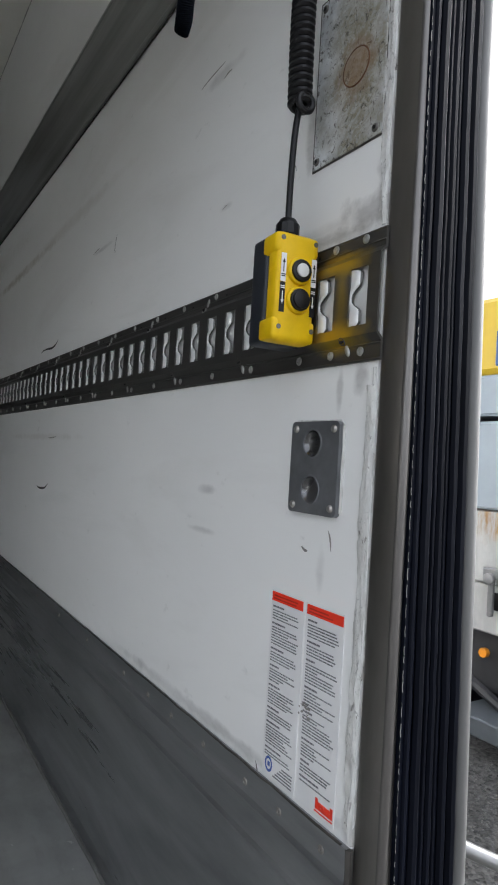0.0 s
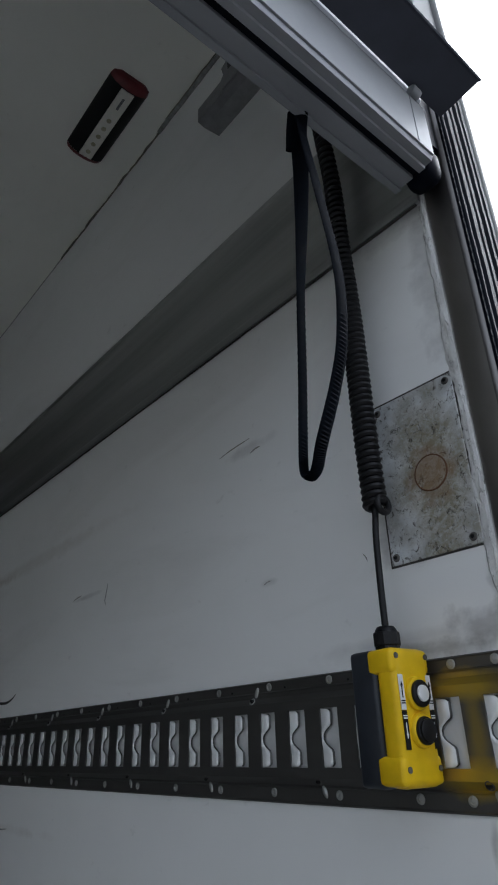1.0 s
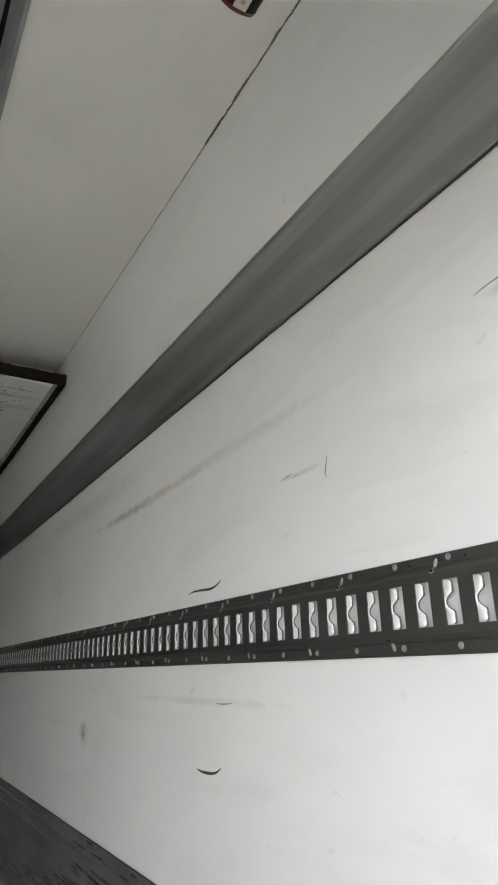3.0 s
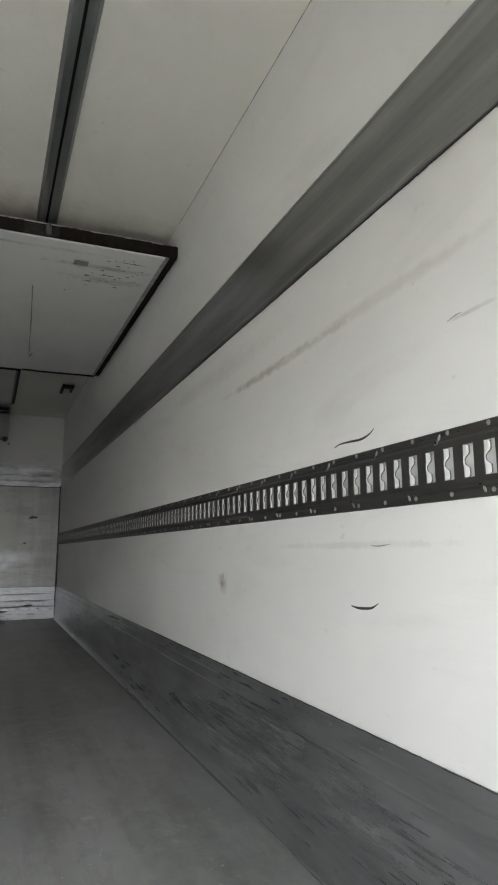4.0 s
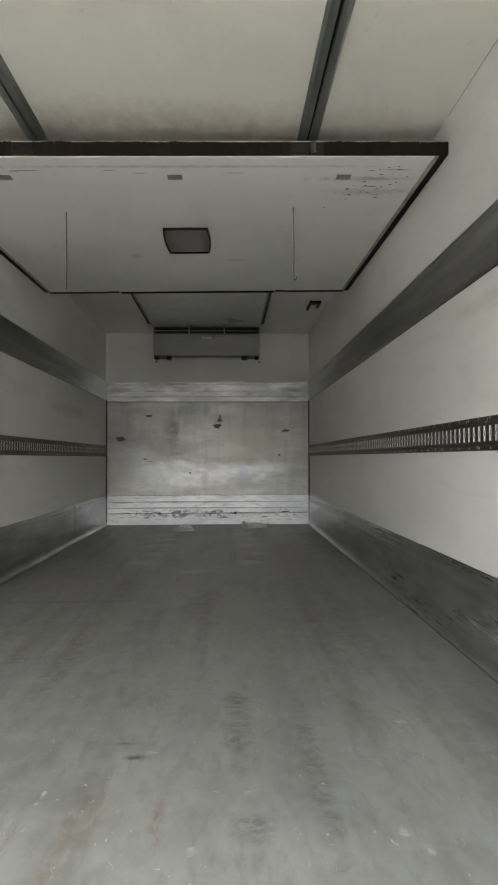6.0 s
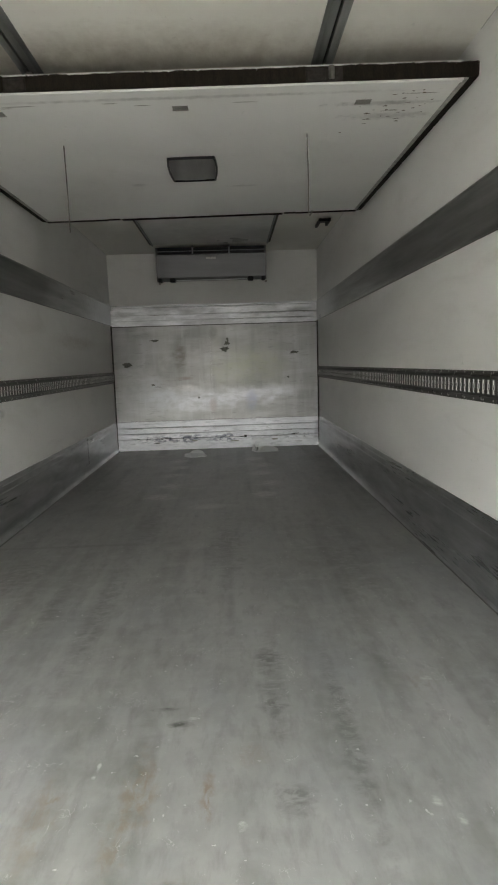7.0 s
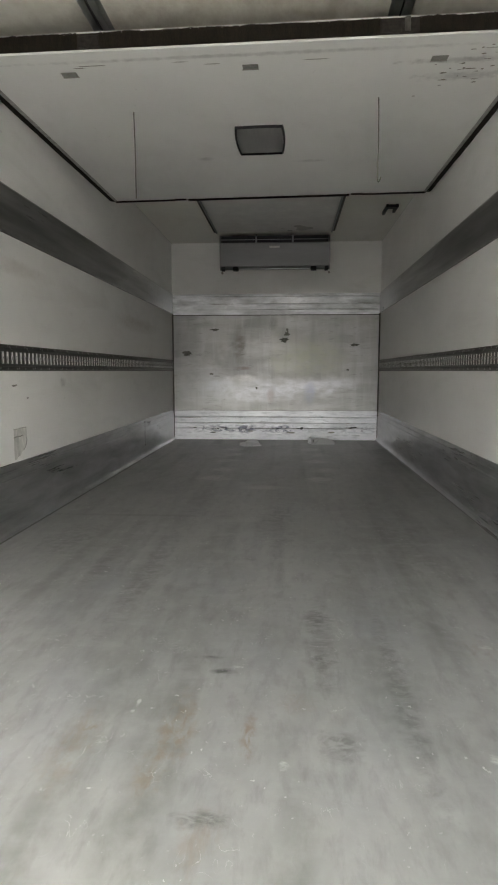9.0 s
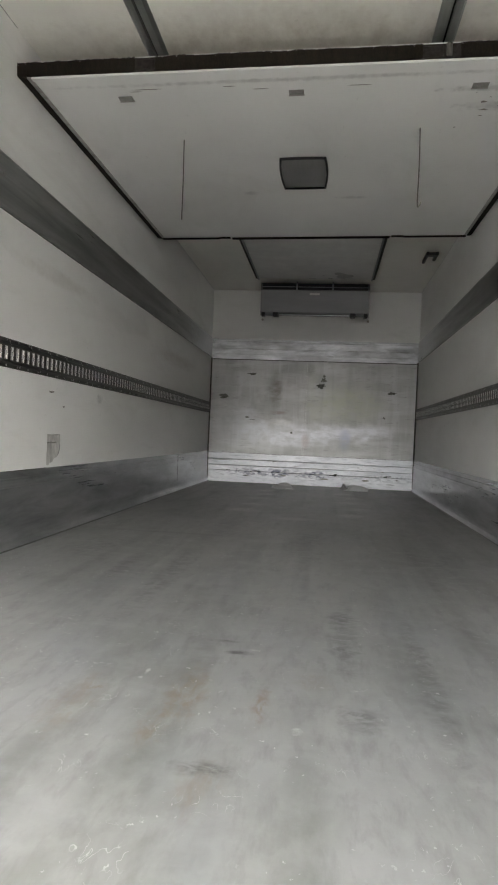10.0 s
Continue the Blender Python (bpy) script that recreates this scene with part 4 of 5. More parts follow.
def lashing_rail(sx, side):
    rail = thing("lashing_rail", (sx * W, L / 2, (RZ0 + RZ1) / 2), "dark steel slotted lashing rail riveted along the wall", "lashing rail", "lashing rails")
    F, C = W - 0.003, W - 0.0095
    ya, yb = -0.015, L - 0.01
    bm = bmesh.new()
    for sec in ([(W, RZ1), (F, RZ1), (F - 0.0012, 0.9556), (F, 0.9542), (F, 0.9452), (F - 0.0012, 0.9438), (F, 0.9424), (F, 0.938), (C, 0.931), (C, S1), (C + 0.002, S1), (C + 0.002, 0.930), (F + 0.0025, 0.936), (W, 0.936)],
                [(W, RZ0), (F, RZ0), (F - 0.0012, 0.8274), (F, 0.8288), (F, 0.8415), (F - 0.0012, 0.8430), (F, 0.8444), (F, 0.845), (C, 0.852), (C, S0), (C + 0.002, S0), (C + 0.002, 0.853), (F + 0.0025, 0.847), (W, 0.847)]):
        profile(bm, [(sx * x, z) for x, z in sec], ya, yb, "y")
    n = int((yb - ya) / PITCH)
    for k in range(n + 1):
        a, b = (0.028 + PITCH * (k - 1), 0.001 + PITCH * k)
        a = max(a, ya)
        if b - a < 0.002:
            continue
        xs = sorted((sx * C, sx * (C + 0.002)))
        box(bm, xs[0], xs[1], a, b, S0, S1)
    under("rail_body", bm, M_RAIL, rail)
    # added strip whose grey stands in for the shaded wall seen through the slots
    xs = sorted((sx * (W - 0.0008), sx * (W - 0.0018)))
    under("slot_shade_strip", boxes((xs[0], xs[1], ya + 0.012, yb - 0.01, S0 - 0.004, S1 + 0.004)), M_SLOTSHADE, rail, "added pale grey strip for the shaded wall behind the slots")
    # the wavy spring tab behind each slot: two rolled humps with a hollow between them
    tm = bmesh.new()
    grid = []
    for i in range(25):
        s = i / 24
        d = abs(s - 0.5)
        u = 0.0015 + 0.0125 * min(1.0, max(0.0, (d - 0.05) / 0.17)) ** 1.4
        if d > 0.46:
            u *= 1.0 - (d - 0.46) * 6
        z = S0 + 0.001 + (S1 - S0 - 0.002) * s
        row = []
        for f, h in ((0.0, 0.0066), (0.35, 0.0084), (0.7, 0.0082), (0.92, 0.0066), (1.0, 0.0046)):
            row.append(tm.verts.new((-h * sx, 0.0305 - (u + 0.0025) * f, z)))
        grid.append(row)
    for a, b in zip(grid, grid[1:]):
        for k in range(4):
            f = tm.faces.new((a[k], a[k + 1], b[k + 1], b[k]))
            f.smooth = True
            f.material_index = 1 if k == 3 else 0
    bmesh.ops.translate(tm, verts=tm.verts, vec=(0, 0, -rail.location.z))
    tab = mesh_of("spring_tab", tm, M_TAB)
    tab.materials.append(M_RAIL)
    for k in range(n):
        piece("spring_tab", tab, rail, Matrix.Translation((0, PITCH * k - rail.location.y, 0)))
    for z, ys in ((0.950, [0.012, 0.058] + [0.115 + 0.1022 * k for k in range(72)]), (0.8365, [0.012, 0.058] + [0.113 + 0.1022 * k for k in range(72)])):
        for y in ys:
            piece("rivet", RIVET, rail, Matrix.Translation((-sx * 0.0042, y - rail.location.y, z - rail.location.z)) @ Matrix.Scale(0.0048, 4))
    dot = cyl(bmesh.new(), (0, 0, 0), (-sx, 0, 0), 0.0014, 0.0008, 8)
    dot_mesh = mesh_of("drill_hole", dot, M_BLACK)
    for k in range(30):
        piece("drill_hole", dot_mesh, rail, Matrix.Translation((-sx * 0.003, 0.0875 + 0.1022 * k - rail.location.y, 0.948 - rail.location.z)))
    # keyholes punched at an angle through the beads
    for z, y0, lean in ((0.9405, 0.143, 1), (0.8435, 0.036, -1)):
        for k in range(36):
            y = y0 + 0.2044 * k
            bm = bmesh.new()
            bmesh.ops.create_uvsphere(bm, u_segments=10, v_segments=6, radius=1.0, matrix=Matrix.Translation((sx * (W - 0.0040), y - 0.0040, z + 0.0045 * lean)) @ Euler((radians(25 * lean), 0, 0)).to_matrix().to_4x4() @ Matrix.Diagonal((0.0016, 0.0033, 0.0066, 1)))
            tongue = under("keyhole_tongue", bm, M_RIVET, rail, "", True)
            bm = bmesh.new()
            ring = [(sx * (W - 0.0070 - 0.0022 * math.sin(q)), y + 0.0018 + 0.0038 * math.cos(q), z - lean * (0.0055 + 0.0036 * math.sin(q))) for q in [math.tau * m / 12 for m in range(13)]]
            tube(bm, ring, 0.0007, 5, side=(0, 1, 1), close=False)
            sub("keyhole_rim", bm, M_SCREWDARK if lean < 0 else M_RIVET, tongue, "", True)
            bm = cyl(bmesh.new(), (sx * (W - 0.0066), y + 0.0018, z - 0.0055 * lean), (-sx, 0, -0.7 * lean), 0.0034, 0.0012, 12)
            sub("keyhole", bm, M_BLACK, tongue, "dark keyhole")
    return rail


rail_e = lashing_rail(1, "east")
rail_w = lashing_rail(-1, "west")

# scratches on the wall
MARKS = (
    ("scuff_mark", [(1.342, 0.986), (1.315, 0.9905), (1.28, 0.990), (1.252, 0.9885), (1.225, 0.9875), (1.202, 0.9905), (1.185, 0.996), (1.172, 1.003)], 0.0058, M_MARK),
    ("scuff_mark", [(1.288, 0.615), (1.265, 0.612), (1.235, 0.6125), (1.205, 0.616), (1.18, 0.627)], 0.006, M_MARK),
    ("scratch", [(0.771, 1.170), (0.775, 1.155), (0.779, 1.14), (0.776, 1.13)], 0.0022, M_MARK),
    ("scratch", [(0.42, 1.2995), (0.395, 1.303), (0.37, 1.305), (0.344, 1.3065)], 0.0025, M_SOFTMARK),
    ("scuff_mark", [(0.345, 1.281), (0.333, 1.284), (0.322, 1.284)], 0.003, M_SOFTMARK),
    ("scratch", [(0.92, 1.161), (0.9, 1.165), (0.88, 1.166)], 0.003, M_FLECK),
    ("scratch", [(0.326, 1.078), (0.317, 1.081), (0.31, 1.0812)], 0.0016, M_FLECK),
    ("scratch", [(0.152, 1.08), (0.148, 1.075), (0.1465, 1.07)], 0.0012, M_MARK),
    ("chip", [(0.094, 0.630), (0.088, 0.6268), (0.083, 0.6265)], 0.0034, M_SOFTMARK),
    ("chip", [(0.05, 0.653), (0.046, 0.644), (0.044, 0.632)], 0.0026, M_SOFTMARK),
    ("scratch", [(1.2, 0.748), (1.17, 0.747), (1.13, 0.75)], 0.003, M_FLECK),
    ("chip", [(0.158, 0.368), (0.155, 0.362), (0.153, 0.357)], 0.002, M_MARK),
)
for name, pts, width, mat in MARKS:
    part(name, ribbon(bmesh.new(), smooth_path([(W, y, z) for y, z in pts], 4), width, (-1, 0, 0), 0.0006), mat, wall_e, "dark scrape in the white skin")

# the remains of a peeled label, and small marks, on the opposite wall
old = bmesh.new()
old.faces.new([old.verts.new((-W + 0.0006, y, z)) for y, z in ((3.212, 0.531), (3.25, 0.529), (3.30, 0.532), (3.367, 0.53), (3.37, 0.50), (3.368, 0.455), (3.355, 0.425), (3.33, 0.41), (3.30, 0.402), (3.285, 0.385), (3.25, 0.38), (3.24, 0.37), (3.214, 0.37), (3.211, 0.42), (3.214, 0.47))])
remnant = part("label_remnant", old, M_OLDGLUE, wall_w, "grey glue left by a peeled label")
sub("torn_edge", ribbon(bmesh.new(), [(-W, y, z) for y, z in ((3.21, 0.486), (3.25, 0.488), (3.29, 0.486), (3.325, 0.49))], 0.008, (1, 0, 0), 0.0012), M_SOFTMARK, remnant)
sub("torn_edge", ribbon(bmesh.new(), [(-W, y, z) for y, z in ((3.212, 0.528), (3.27, 0.527), (3.33, 0.529), (3.366, 0.528))], 0.006, (1, 0, 0), 0.0012), M_FLECK, remnant)
sub("torn_edge", ribbon(bmesh.new(), [(-W, y, z) for y, z in ((3.366, 0.48), (3.366, 0.455), (3.352, 0.428), (3.33, 0.412))], 0.008, (1, 0, 0), 0.0012), M_SOFTMARK, remnant)
for y, z, dy in ((3.245, 0.752, 0.03), (3.40, 0.682, 0.012)):
    part("scuff_mark", ribbon(bmesh.new(), [(-W, y - dy, z + 0.002), (-W, y - 0.3 * dy, z - 0.002), (-W, y + 0.4 * dy, z), (-W, y + dy, z + 0.003)], 0.009, (1, 0, 0), 0.0006), M_SOFTMARK, wall_w, "dark scrape in the white skin")

# ---------------------------------------------------------------- things on the wall by the door
insp = thing("inspection_plate", (W, 0.055, 1.15), "corroded galvanised cover plate with rusty round blank", "cover plate")
under("plate", boxes((W - 0.002, W, 0.001, 0.112, 1.056, 1.25), bevel=0.0008), M_CORRODED, insp)
under("edge_gap", boxes((W - 0.0008, W, -0.0012, 0.1142, 1.0538, 1.2522)), M_SEALGAP, insp, "dark grimy gap round the plate")
under("rust_disc", cyl(bmesh.new(), (W - 0.002, 0.0455, 1.1445), (-1, 0, 0), 0.0195, 0.0007, 28), M_CORRODED, insp, "rust-brown round blank")
rb = bmesh.new()
tube(rb, [(W - 0.0024, 0.0455 + 0.02 * math.cos(a), 1.1445 + 0.02 * math.sin(a)) for a in [math.tau * k / 36 for k in range(37)]], 0.0009, 6, close=False)
under("rust_ring", rb, M_RUSTRING, insp, "dark rust ring")
for y, z in ((0.009, 1.242), (0.104, 1.241), (0.105, 1.064), (0.011, 1.064)):
    screw = under("screw", cyl(bmesh.new(), (W - 0.002, y, z), (-1, 0, 0), 0.0046, 0.0018, 14, 0.0036), M_SCREWDARK, insp, "", True)
    sc = cyl(bmesh.new(), (W - 0.0038, y, z), (-1, 0, 0), 0.0022, 0.0003, 6)
    sub("recess", sc, M_BLACK, screw)

sock = thing("socket_plate", (W, 0.073, 0.71), "grey cast cover plate with two round holes", "socket plate")
def pierced_plate(x0, x1, y0, y1, z0, z1, corner, holes, n=28):
    """A plate facing -x with rounded corners and round holes; holes: (y, z, radius)."""
    bm = bmesh.new()
    loops = []
    rim = []
    for cy, cz, a0 in ((y1 - corner, z1 - corner, 0), (y0 + corner, z1 - corner, 90), (y0 + corner, z0 + corner, 180), (y1 - corner, z0 + corner, 270)):
        rim += [(cy + corner * math.cos(radians(a0 + 15 * k)), cz + corner * math.sin(radians(a0 + 15 * k))) for k in range(7)]
    loops.append(rim)
    loops += [[(cy + rr * math.cos(math.tau * k / n), cz + rr * math.sin(math.tau * k / n)) for k in range(n)] for cy, cz, rr in holes]
    edges = []
    for lp in loops:
        vs = [bm.verts.new((x0, y, z)) for y, z in lp]
        edges += [bm.edges.new((vs[k], vs[(k + 1) % len(vs)])) for k in range(len(vs))]
    bmesh.ops.triangle_fill(bm, edges=edges, use_beauty=True, use_dissolve=False)
    ex = bmesh.ops.extrude_face_region(bm, geom=bm.faces[:])
    bmesh.ops.translate(bm, verts=[v for v in ex["geom"] if isinstance(v, bmesh.types.BMVert)], vec=(x1 - x0, 0, 0))
    return bm


HOLES = ((0.0775, 0.7435), (0.0775, 0.6935))
under("plate", pierced_plate(W - 0.0065, W, 0.034, 0.1155, 0.6675, 0.7675, 0.006, [(y, z, 0.0148) for y, z in HOLES]), M_SOCKET, sock)
for y, z in HOLES:
    ring = bmesh.new()
    tube(ring, [(W - 0.0066, y + 0.0153 * math.cos(a), z + 0.0153 * math.sin(a)) for a in [math.tau * k / 28 for k in range(29)]], 0.0009, 8, close=False)
    under("hole_rim", ring, M_SOCKET, sock, "", True)
    cup = bmesh.new()
    r = [[cup.verts.new((W - d, y + rr * math.cos(a), z + rr * math.sin(a))) for a in [math.tau * k / 24 for k in range(24)]] for d, rr in ((0.0064, 0.0147), (0.0035, 0.0135), (0.0018, 0.0105), (0.0008, 0.006))]
    for a, b in zip(r, r[1:]):
        for k in range(24):
            cup.faces.new((a[k], a[(k + 1) % 24], b[(k + 1) % 24], b[k]))
    cup.faces.new(r[-1])
    under("bore", cup, M_SOCKETDEEP, sock, "dished round bore", True)
for y, z in ((0.0425, 0.759), (0.107, 0.759), (0.0425, 0.676), (0.107, 0.6755)):
    under("screw", cyl(bmesh.new(), (W - 0.0065, y, z), (-1, 0, 0), 0.0044, 0.0024, 14, 0.0028), M_SCREW, sock, "", True)

under("edge_sealant", ragged_bead(bmesh.new(), [(W, 0.112, 0.7680), (W, 0.04, 0.7680), (W, 0.0335, 0.762), (W, 0.0325, 0.72), (W, 0.0335, 0.672)], 0.0022, 0.0007), M_ROUGHSEAL, sock, "thin pale sealant", True)

stk = thing("instruction_sticker", (W, 0.072, 0.46), "white instruction sticker with red headings and grey text", "sticker")
SX = W - 0.0007
under("sheet", boxes((SX, W, 0.082, 0.1435, 0.362, 0.5725), (SX, W, 0.0165, 0.0785, 0.362, 0.5725)), M_STICKER, stk)
for a, b, zt in ((0.084, 0.1425, 0.571), (0.0175, 0.0765, 0.571)):
    head = under("red_heading", boxes((SX - 0.0004, SX, a, b, zt - 0.0105, zt)), M_STRED, stk, "red heading bar")
    sub("heading_text", boxes(*[(SX - 0.0006, SX - 0.0004, b - 0.004 - rnd.uniform(0.03, 0.046), b - 0.004, zt - d, zt - d + 0.0016) for d in (0.0048, 0.0082)]), simple("dark_red_print", (0.55, 0.03, 0.015), 0.5), head)
    rows, z = [], zt - 0.0175

    def line(width, tall):
        u = b - 0.0025
        while u > b - width:
            ln = rnd.uniform(0.0022, 0.0075)
            rows.append((SX - 0.0004, SX, max(u - ln, b - width - 0.001), u, z, z + tall))
            u -= ln + 0.0009

    while z > (0.39 if a > 0.05 else 0.383):
        line(rnd.uniform(0.016, 0.035), 0.0019)
        z -= 0.0042
        for k in range(rnd.randint(3, 7)):
            if z < 0.385:
                break
            line(rnd.uniform(0.045, 0.0535) if rnd.random() < 0.75 else rnd.uniform(0.02, 0.04), 0.0012)
            z -= 0.0031
        z -= 0.0028
    tagged(under("text_block", boxes(*rows), M_INK, stk, "unreadable grey text lines"), kind="stuff")
ring = bmesh.new()
rr = [[ring.verts.new((SX - 0.0004, 0.131 + s * 0.0072 * math.cos(a), 0.3765 + s * 0.0088 * math.sin(a))) for a in [math.tau * k / 28 for k in range(28)]] for s in (1.0, 0.66)]
for k in range(28):
    ring.faces.new((rr[0][k], rr[0][(k + 1) % 28], rr[1][(k + 1) % 28], rr[1][k]))
box(ring, SX - 0.0004, SX, 0.129, 0.133, 0.374, 0.379)
under("blue_ring", ring, M_STBLUE, stk, "blue round mark")
under("red_mark", boxes(*[(SX - 0.0004, SX, 0.0185 + 0.0046 * k, 0.0226 + 0.0046 * k, 0.3695, 0.3775 + (0.003 if k in (0, 5) else 0)) for k in range(6)], (SX - 0.0004, SX, 0.0185, 0.047, 0.3665, 0.3680)), M_STRED, stk, "plain red mark")
under("foot_text", boxes(*[(SX - 0.0004, SX, 0.087, 0.122 - 0.004 * k, 0.366 + 0.0034 * k, 0.3674 + 0.0034 * k) for k in range(5)]), M_INK, stk)
rub, rs = bmesh.new(), random.Random(5)
for k in range(14):
    y, z, w, h = 0.07 + rs.gauss(0, 0.005), 0.457 + rs.gauss(0, 0.004), rs.uniform(0.001, 0.004), rs.uniform(0.0006, 0.002)
    rub.faces.new([rub.verts.new((SX - 0.00055, y + w * rs.uniform(0.6, 1.2) * math.cos(q), z + h * rs.uniform(0.6, 1.2) * math.sin(q))) for q in [math.tau * m / 7 for m in range(7)]])
under("rubbed_stain", rub, M_SOFTMARK, stk, "small grey rubbed stain")

# ---------------------------------------------------------------- pendant control on its coiled lead
PC = Vector((1.1925, 0.104, 0.910))
pend = thing("pendant_control", (1.1925, 0.104, 0.845), "yellow two-button pendant control hanging on a black coiled lead", "pendant control")
PR = Matrix.Translation(PC) @ Euler((0, 0, radians(-4))).to_matrix().to_4x4()


def pendant(name, bm, mat, label="", smooth=False):
    bmesh.ops.transform(bm, matrix=PR, verts=bm.verts)
    return under(name, bm, mat, pend, label, smooth)


fb = boxes((-0.025, 0.025, -0.026, -0.002, -0.062, 0.0555), bevel=0.0075, seg=4)
pendant("front_housing", fb, M_YELLOW, "", True)
pendant("top_lug", boxes((-0.027, 0.027, -0.0255, 0.006, 0.032, 0.0545), bevel=0.005, seg=3), M_YELLOW, "", True)
pendant("bottom_lug", boxes((-0.027, 0.027, -0.0255, 0.006, -0.0605, -0.036), bevel=0.005, seg=3), M_YELLOW, "", True)
pendant("back_housing", boxes((-0.0258, 0.0258, -0.003, 0.03, -0.0625, 0.055), bevel=0.005, seg=3), M_NAVY, "dark grey back shell", True)
for z, mat, lab in ((0.0145, M_WHITEP, "white push button"), (-0.0165, M_BLACK, "black push button")):
    pendant("collar", cyl(bmesh.new(), (0.002, -0.025, z), (0, -1, 0), 0.0152, 0.005, 28, 0.0142, bevel=0.0012), M_YELLOW, "", True)
    br_ = pendant("button_ring", cyl(bmesh.new(), (0.002, -0.0295, z), (0, -1, 0), 0.0118, 0.0035, 28, bevel=0.0008), M_BLACK, "black button ring", True)
    bt = cyl(bmesh.new(), (0.002, -0.0325, z), (0, -1, 0), 0.0072 if mat is M_WHITEP else 0.0098, 0.0028, 24, bevel=0.0008)
    bmesh.ops.transform(bt, matrix=PR, verts=bt.verts)
    sub("button", bt, mat, br_, lab, True)
for x in (-0.0175, 0.0205):
    w = 0.0031
    pendant("arrow_plate", boxes((x - w, x + w, -0.0264, -0.0258, 0.001, 0.031)), M_STICKER, "white plate with up arrow")
    pendant("arrow_plate", boxes((x - w, x + w, -0.0264, -0.0258, -0.0315, 0.0005)), M_BLACK, "black plate with down arrow")
    for z, s, mat in ((0.017, 1, M_BLACK), (-0.0145, -1, M_STICKER)):
        bm = boxes((x - 0.0005, x + 0.0005, -0.0268, -0.0264, z - 0.006, z + 0.005))
        bm.faces.new([bm.verts.new((x + dx, -0.0267, z + s * dz)) for dx, dz in ((-0.0018, 0.004), (0.0018, 0.004), (0, 0.0085))])
        for k in range(2):
            box(bm, x - 0.0025, x + 0.0025, -0.0268, -0.0264, z - s * (0.0085 + 0.002 * k) - 0.0005, z - s * (0.0085 + 0.002 * k) + 0.0005)
        pendant("arrow", bm, mat)
for x, z in ((-0.0195, 0.0475), (0.0215, 0.0475), (-0.0195, -0.047), (0.0215, -0.047)):
    pendant("screw", cyl(bmesh.new(), (x, -0.0258, z), (0, -1, 0), 0.0027, 0.0007, 12), M_SCREWDARK, "brownish recessed screw")
pendant("gland_nut", cyl(bmesh.new(), (0, 0.0, 0.0545), (0, 0, 1), 0.0125, 0.005, 6), M_BLACK)
pendant("gland", cyl(bmesh.new(), (0, 0.0, 0.0595), (0, 0, 1), 0.0132, 0.013, 12, bevel=0.001), M_BLACK, "black ribbed cable gland")
pendant("gland_cone", cyl(bmesh.new(), (0, 0.0, 0.0715), (0, 0, 1), 0.0125, 0.007, 16, 0.0085, bevel=0.001), M_BLACK, "", True)
under("lead", tube(bmesh.new(), smooth_path([(PC.x, PC.y, 0.982), (1.192, 0.103, 1.03), (1.193, 0.102, 1.08), (1.196, 0.100, 1.118)], 6), 0.0036, 10), M_BLACK, pend, "thin black lead", True)
axis = smooth_path([(1.196, 0.100, 1.114), (1.194, 0.100, 1.21), (1.195, 0.100, 1.37), (1.191, 0.1, 1.5), (1.19, 0.1, 1.6), (1.178, 0.101, 1.72), (1.165, 0.102, 1.85), (1.16, 0.1, 1.93)], 24)
cum = [0.0]
for a, b in zip(axis, axis[1:]):
    cum.append(cum[-1] + (b - a).length)
coil, s, ang = [], 0.0, 0.0
while s < cum[-1]:
    i = max(k for k in range(len(cum)) if cum[k] <= s)
    i = min(i, len(axis) - 2)
    f = (s - cum[i]) / (cum[i + 1] - cum[i])
    c = axis[i].lerp(axis[i + 1], f)
    rad = 0.0104 - 0.002 * max(0.0, min(1.0, (s - 0.2) / 0.4))
    coil.append(c + Vector((rad * math.cos(ang), rad * math.sin(ang), 0)))
    pitch = 0.0080 + 0.0032 * max(0.0, min(1.0, (s - 0.25) / 0.3))
    ang += math.tau / 14
    s += pitch / 14
cb = bmesh.new()
tube(cb, coil, 0.0039, 7, side=(0, 0, 1))
under("coiled_lead", cb, M_BLACK, pend, "black coiled lead", True)
eye_loop = [(1.197 + 0.0092 * math.cos(a), 0.0905, 1.115 + 0.0092 * math.sin(a)) for a in [math.tau * k / 20 for k in range(21)]]
under("lead_eye", tube(bmesh.new(), eye_loop, 0.0036, 8, side=(0, 1, 0), close=False), M_BLACK, pend, "", True)
clamp = thing("cable_clip", (W, 0.1, 1.93), "small black clip holding the lead to the wall", "cable clip")
under("clip", boxes((1.15, W, 0.09, 0.112, 1.918, 1.945), bevel=0.003), M_BLACK, clamp)

# guide bracket high on the wall
brk = thing("guide_bracket", (W, 0.2, 2.05), "galvanised roller door guide bracket on the wall", "bracket")
bb = bmesh.new()
sec = [(W, 2.052), (W - 0.038, 2.046), (W - 0.055, 2.05), (W - 0.055, 2.09), (W - 0.048, 2.105), (W, 2.105)]
profile(bb, sec, 0.0, 0.412, "y")
under("guide_channel", bb, M_BRACKET, brk)
WEB = [(0.0, 2.052), (0.326, 2.052), (0.336, 2.066), (0.33, 2.082), (0.321, 2.092), (0.327, 2.118), (0.305, 2.128), (0.292, 2.146), (0.24, 2.158), (0.2, 2.172), (0.0, 2.176)]
nb = bmesh.new()
ra = [nb.verts.new((W - 0.0585, y, z)) for y, z in WEB]
rb2 = [nb.verts.new((W - 0.0555, y, z)) for y, z in WEB]
for i in range(len(WEB)):
    nb.faces.new((ra[i], ra[(i + 1) % len(WEB)], rb2[(i + 1) % len(WEB)], rb2[i]))
nb.faces.new(ra)
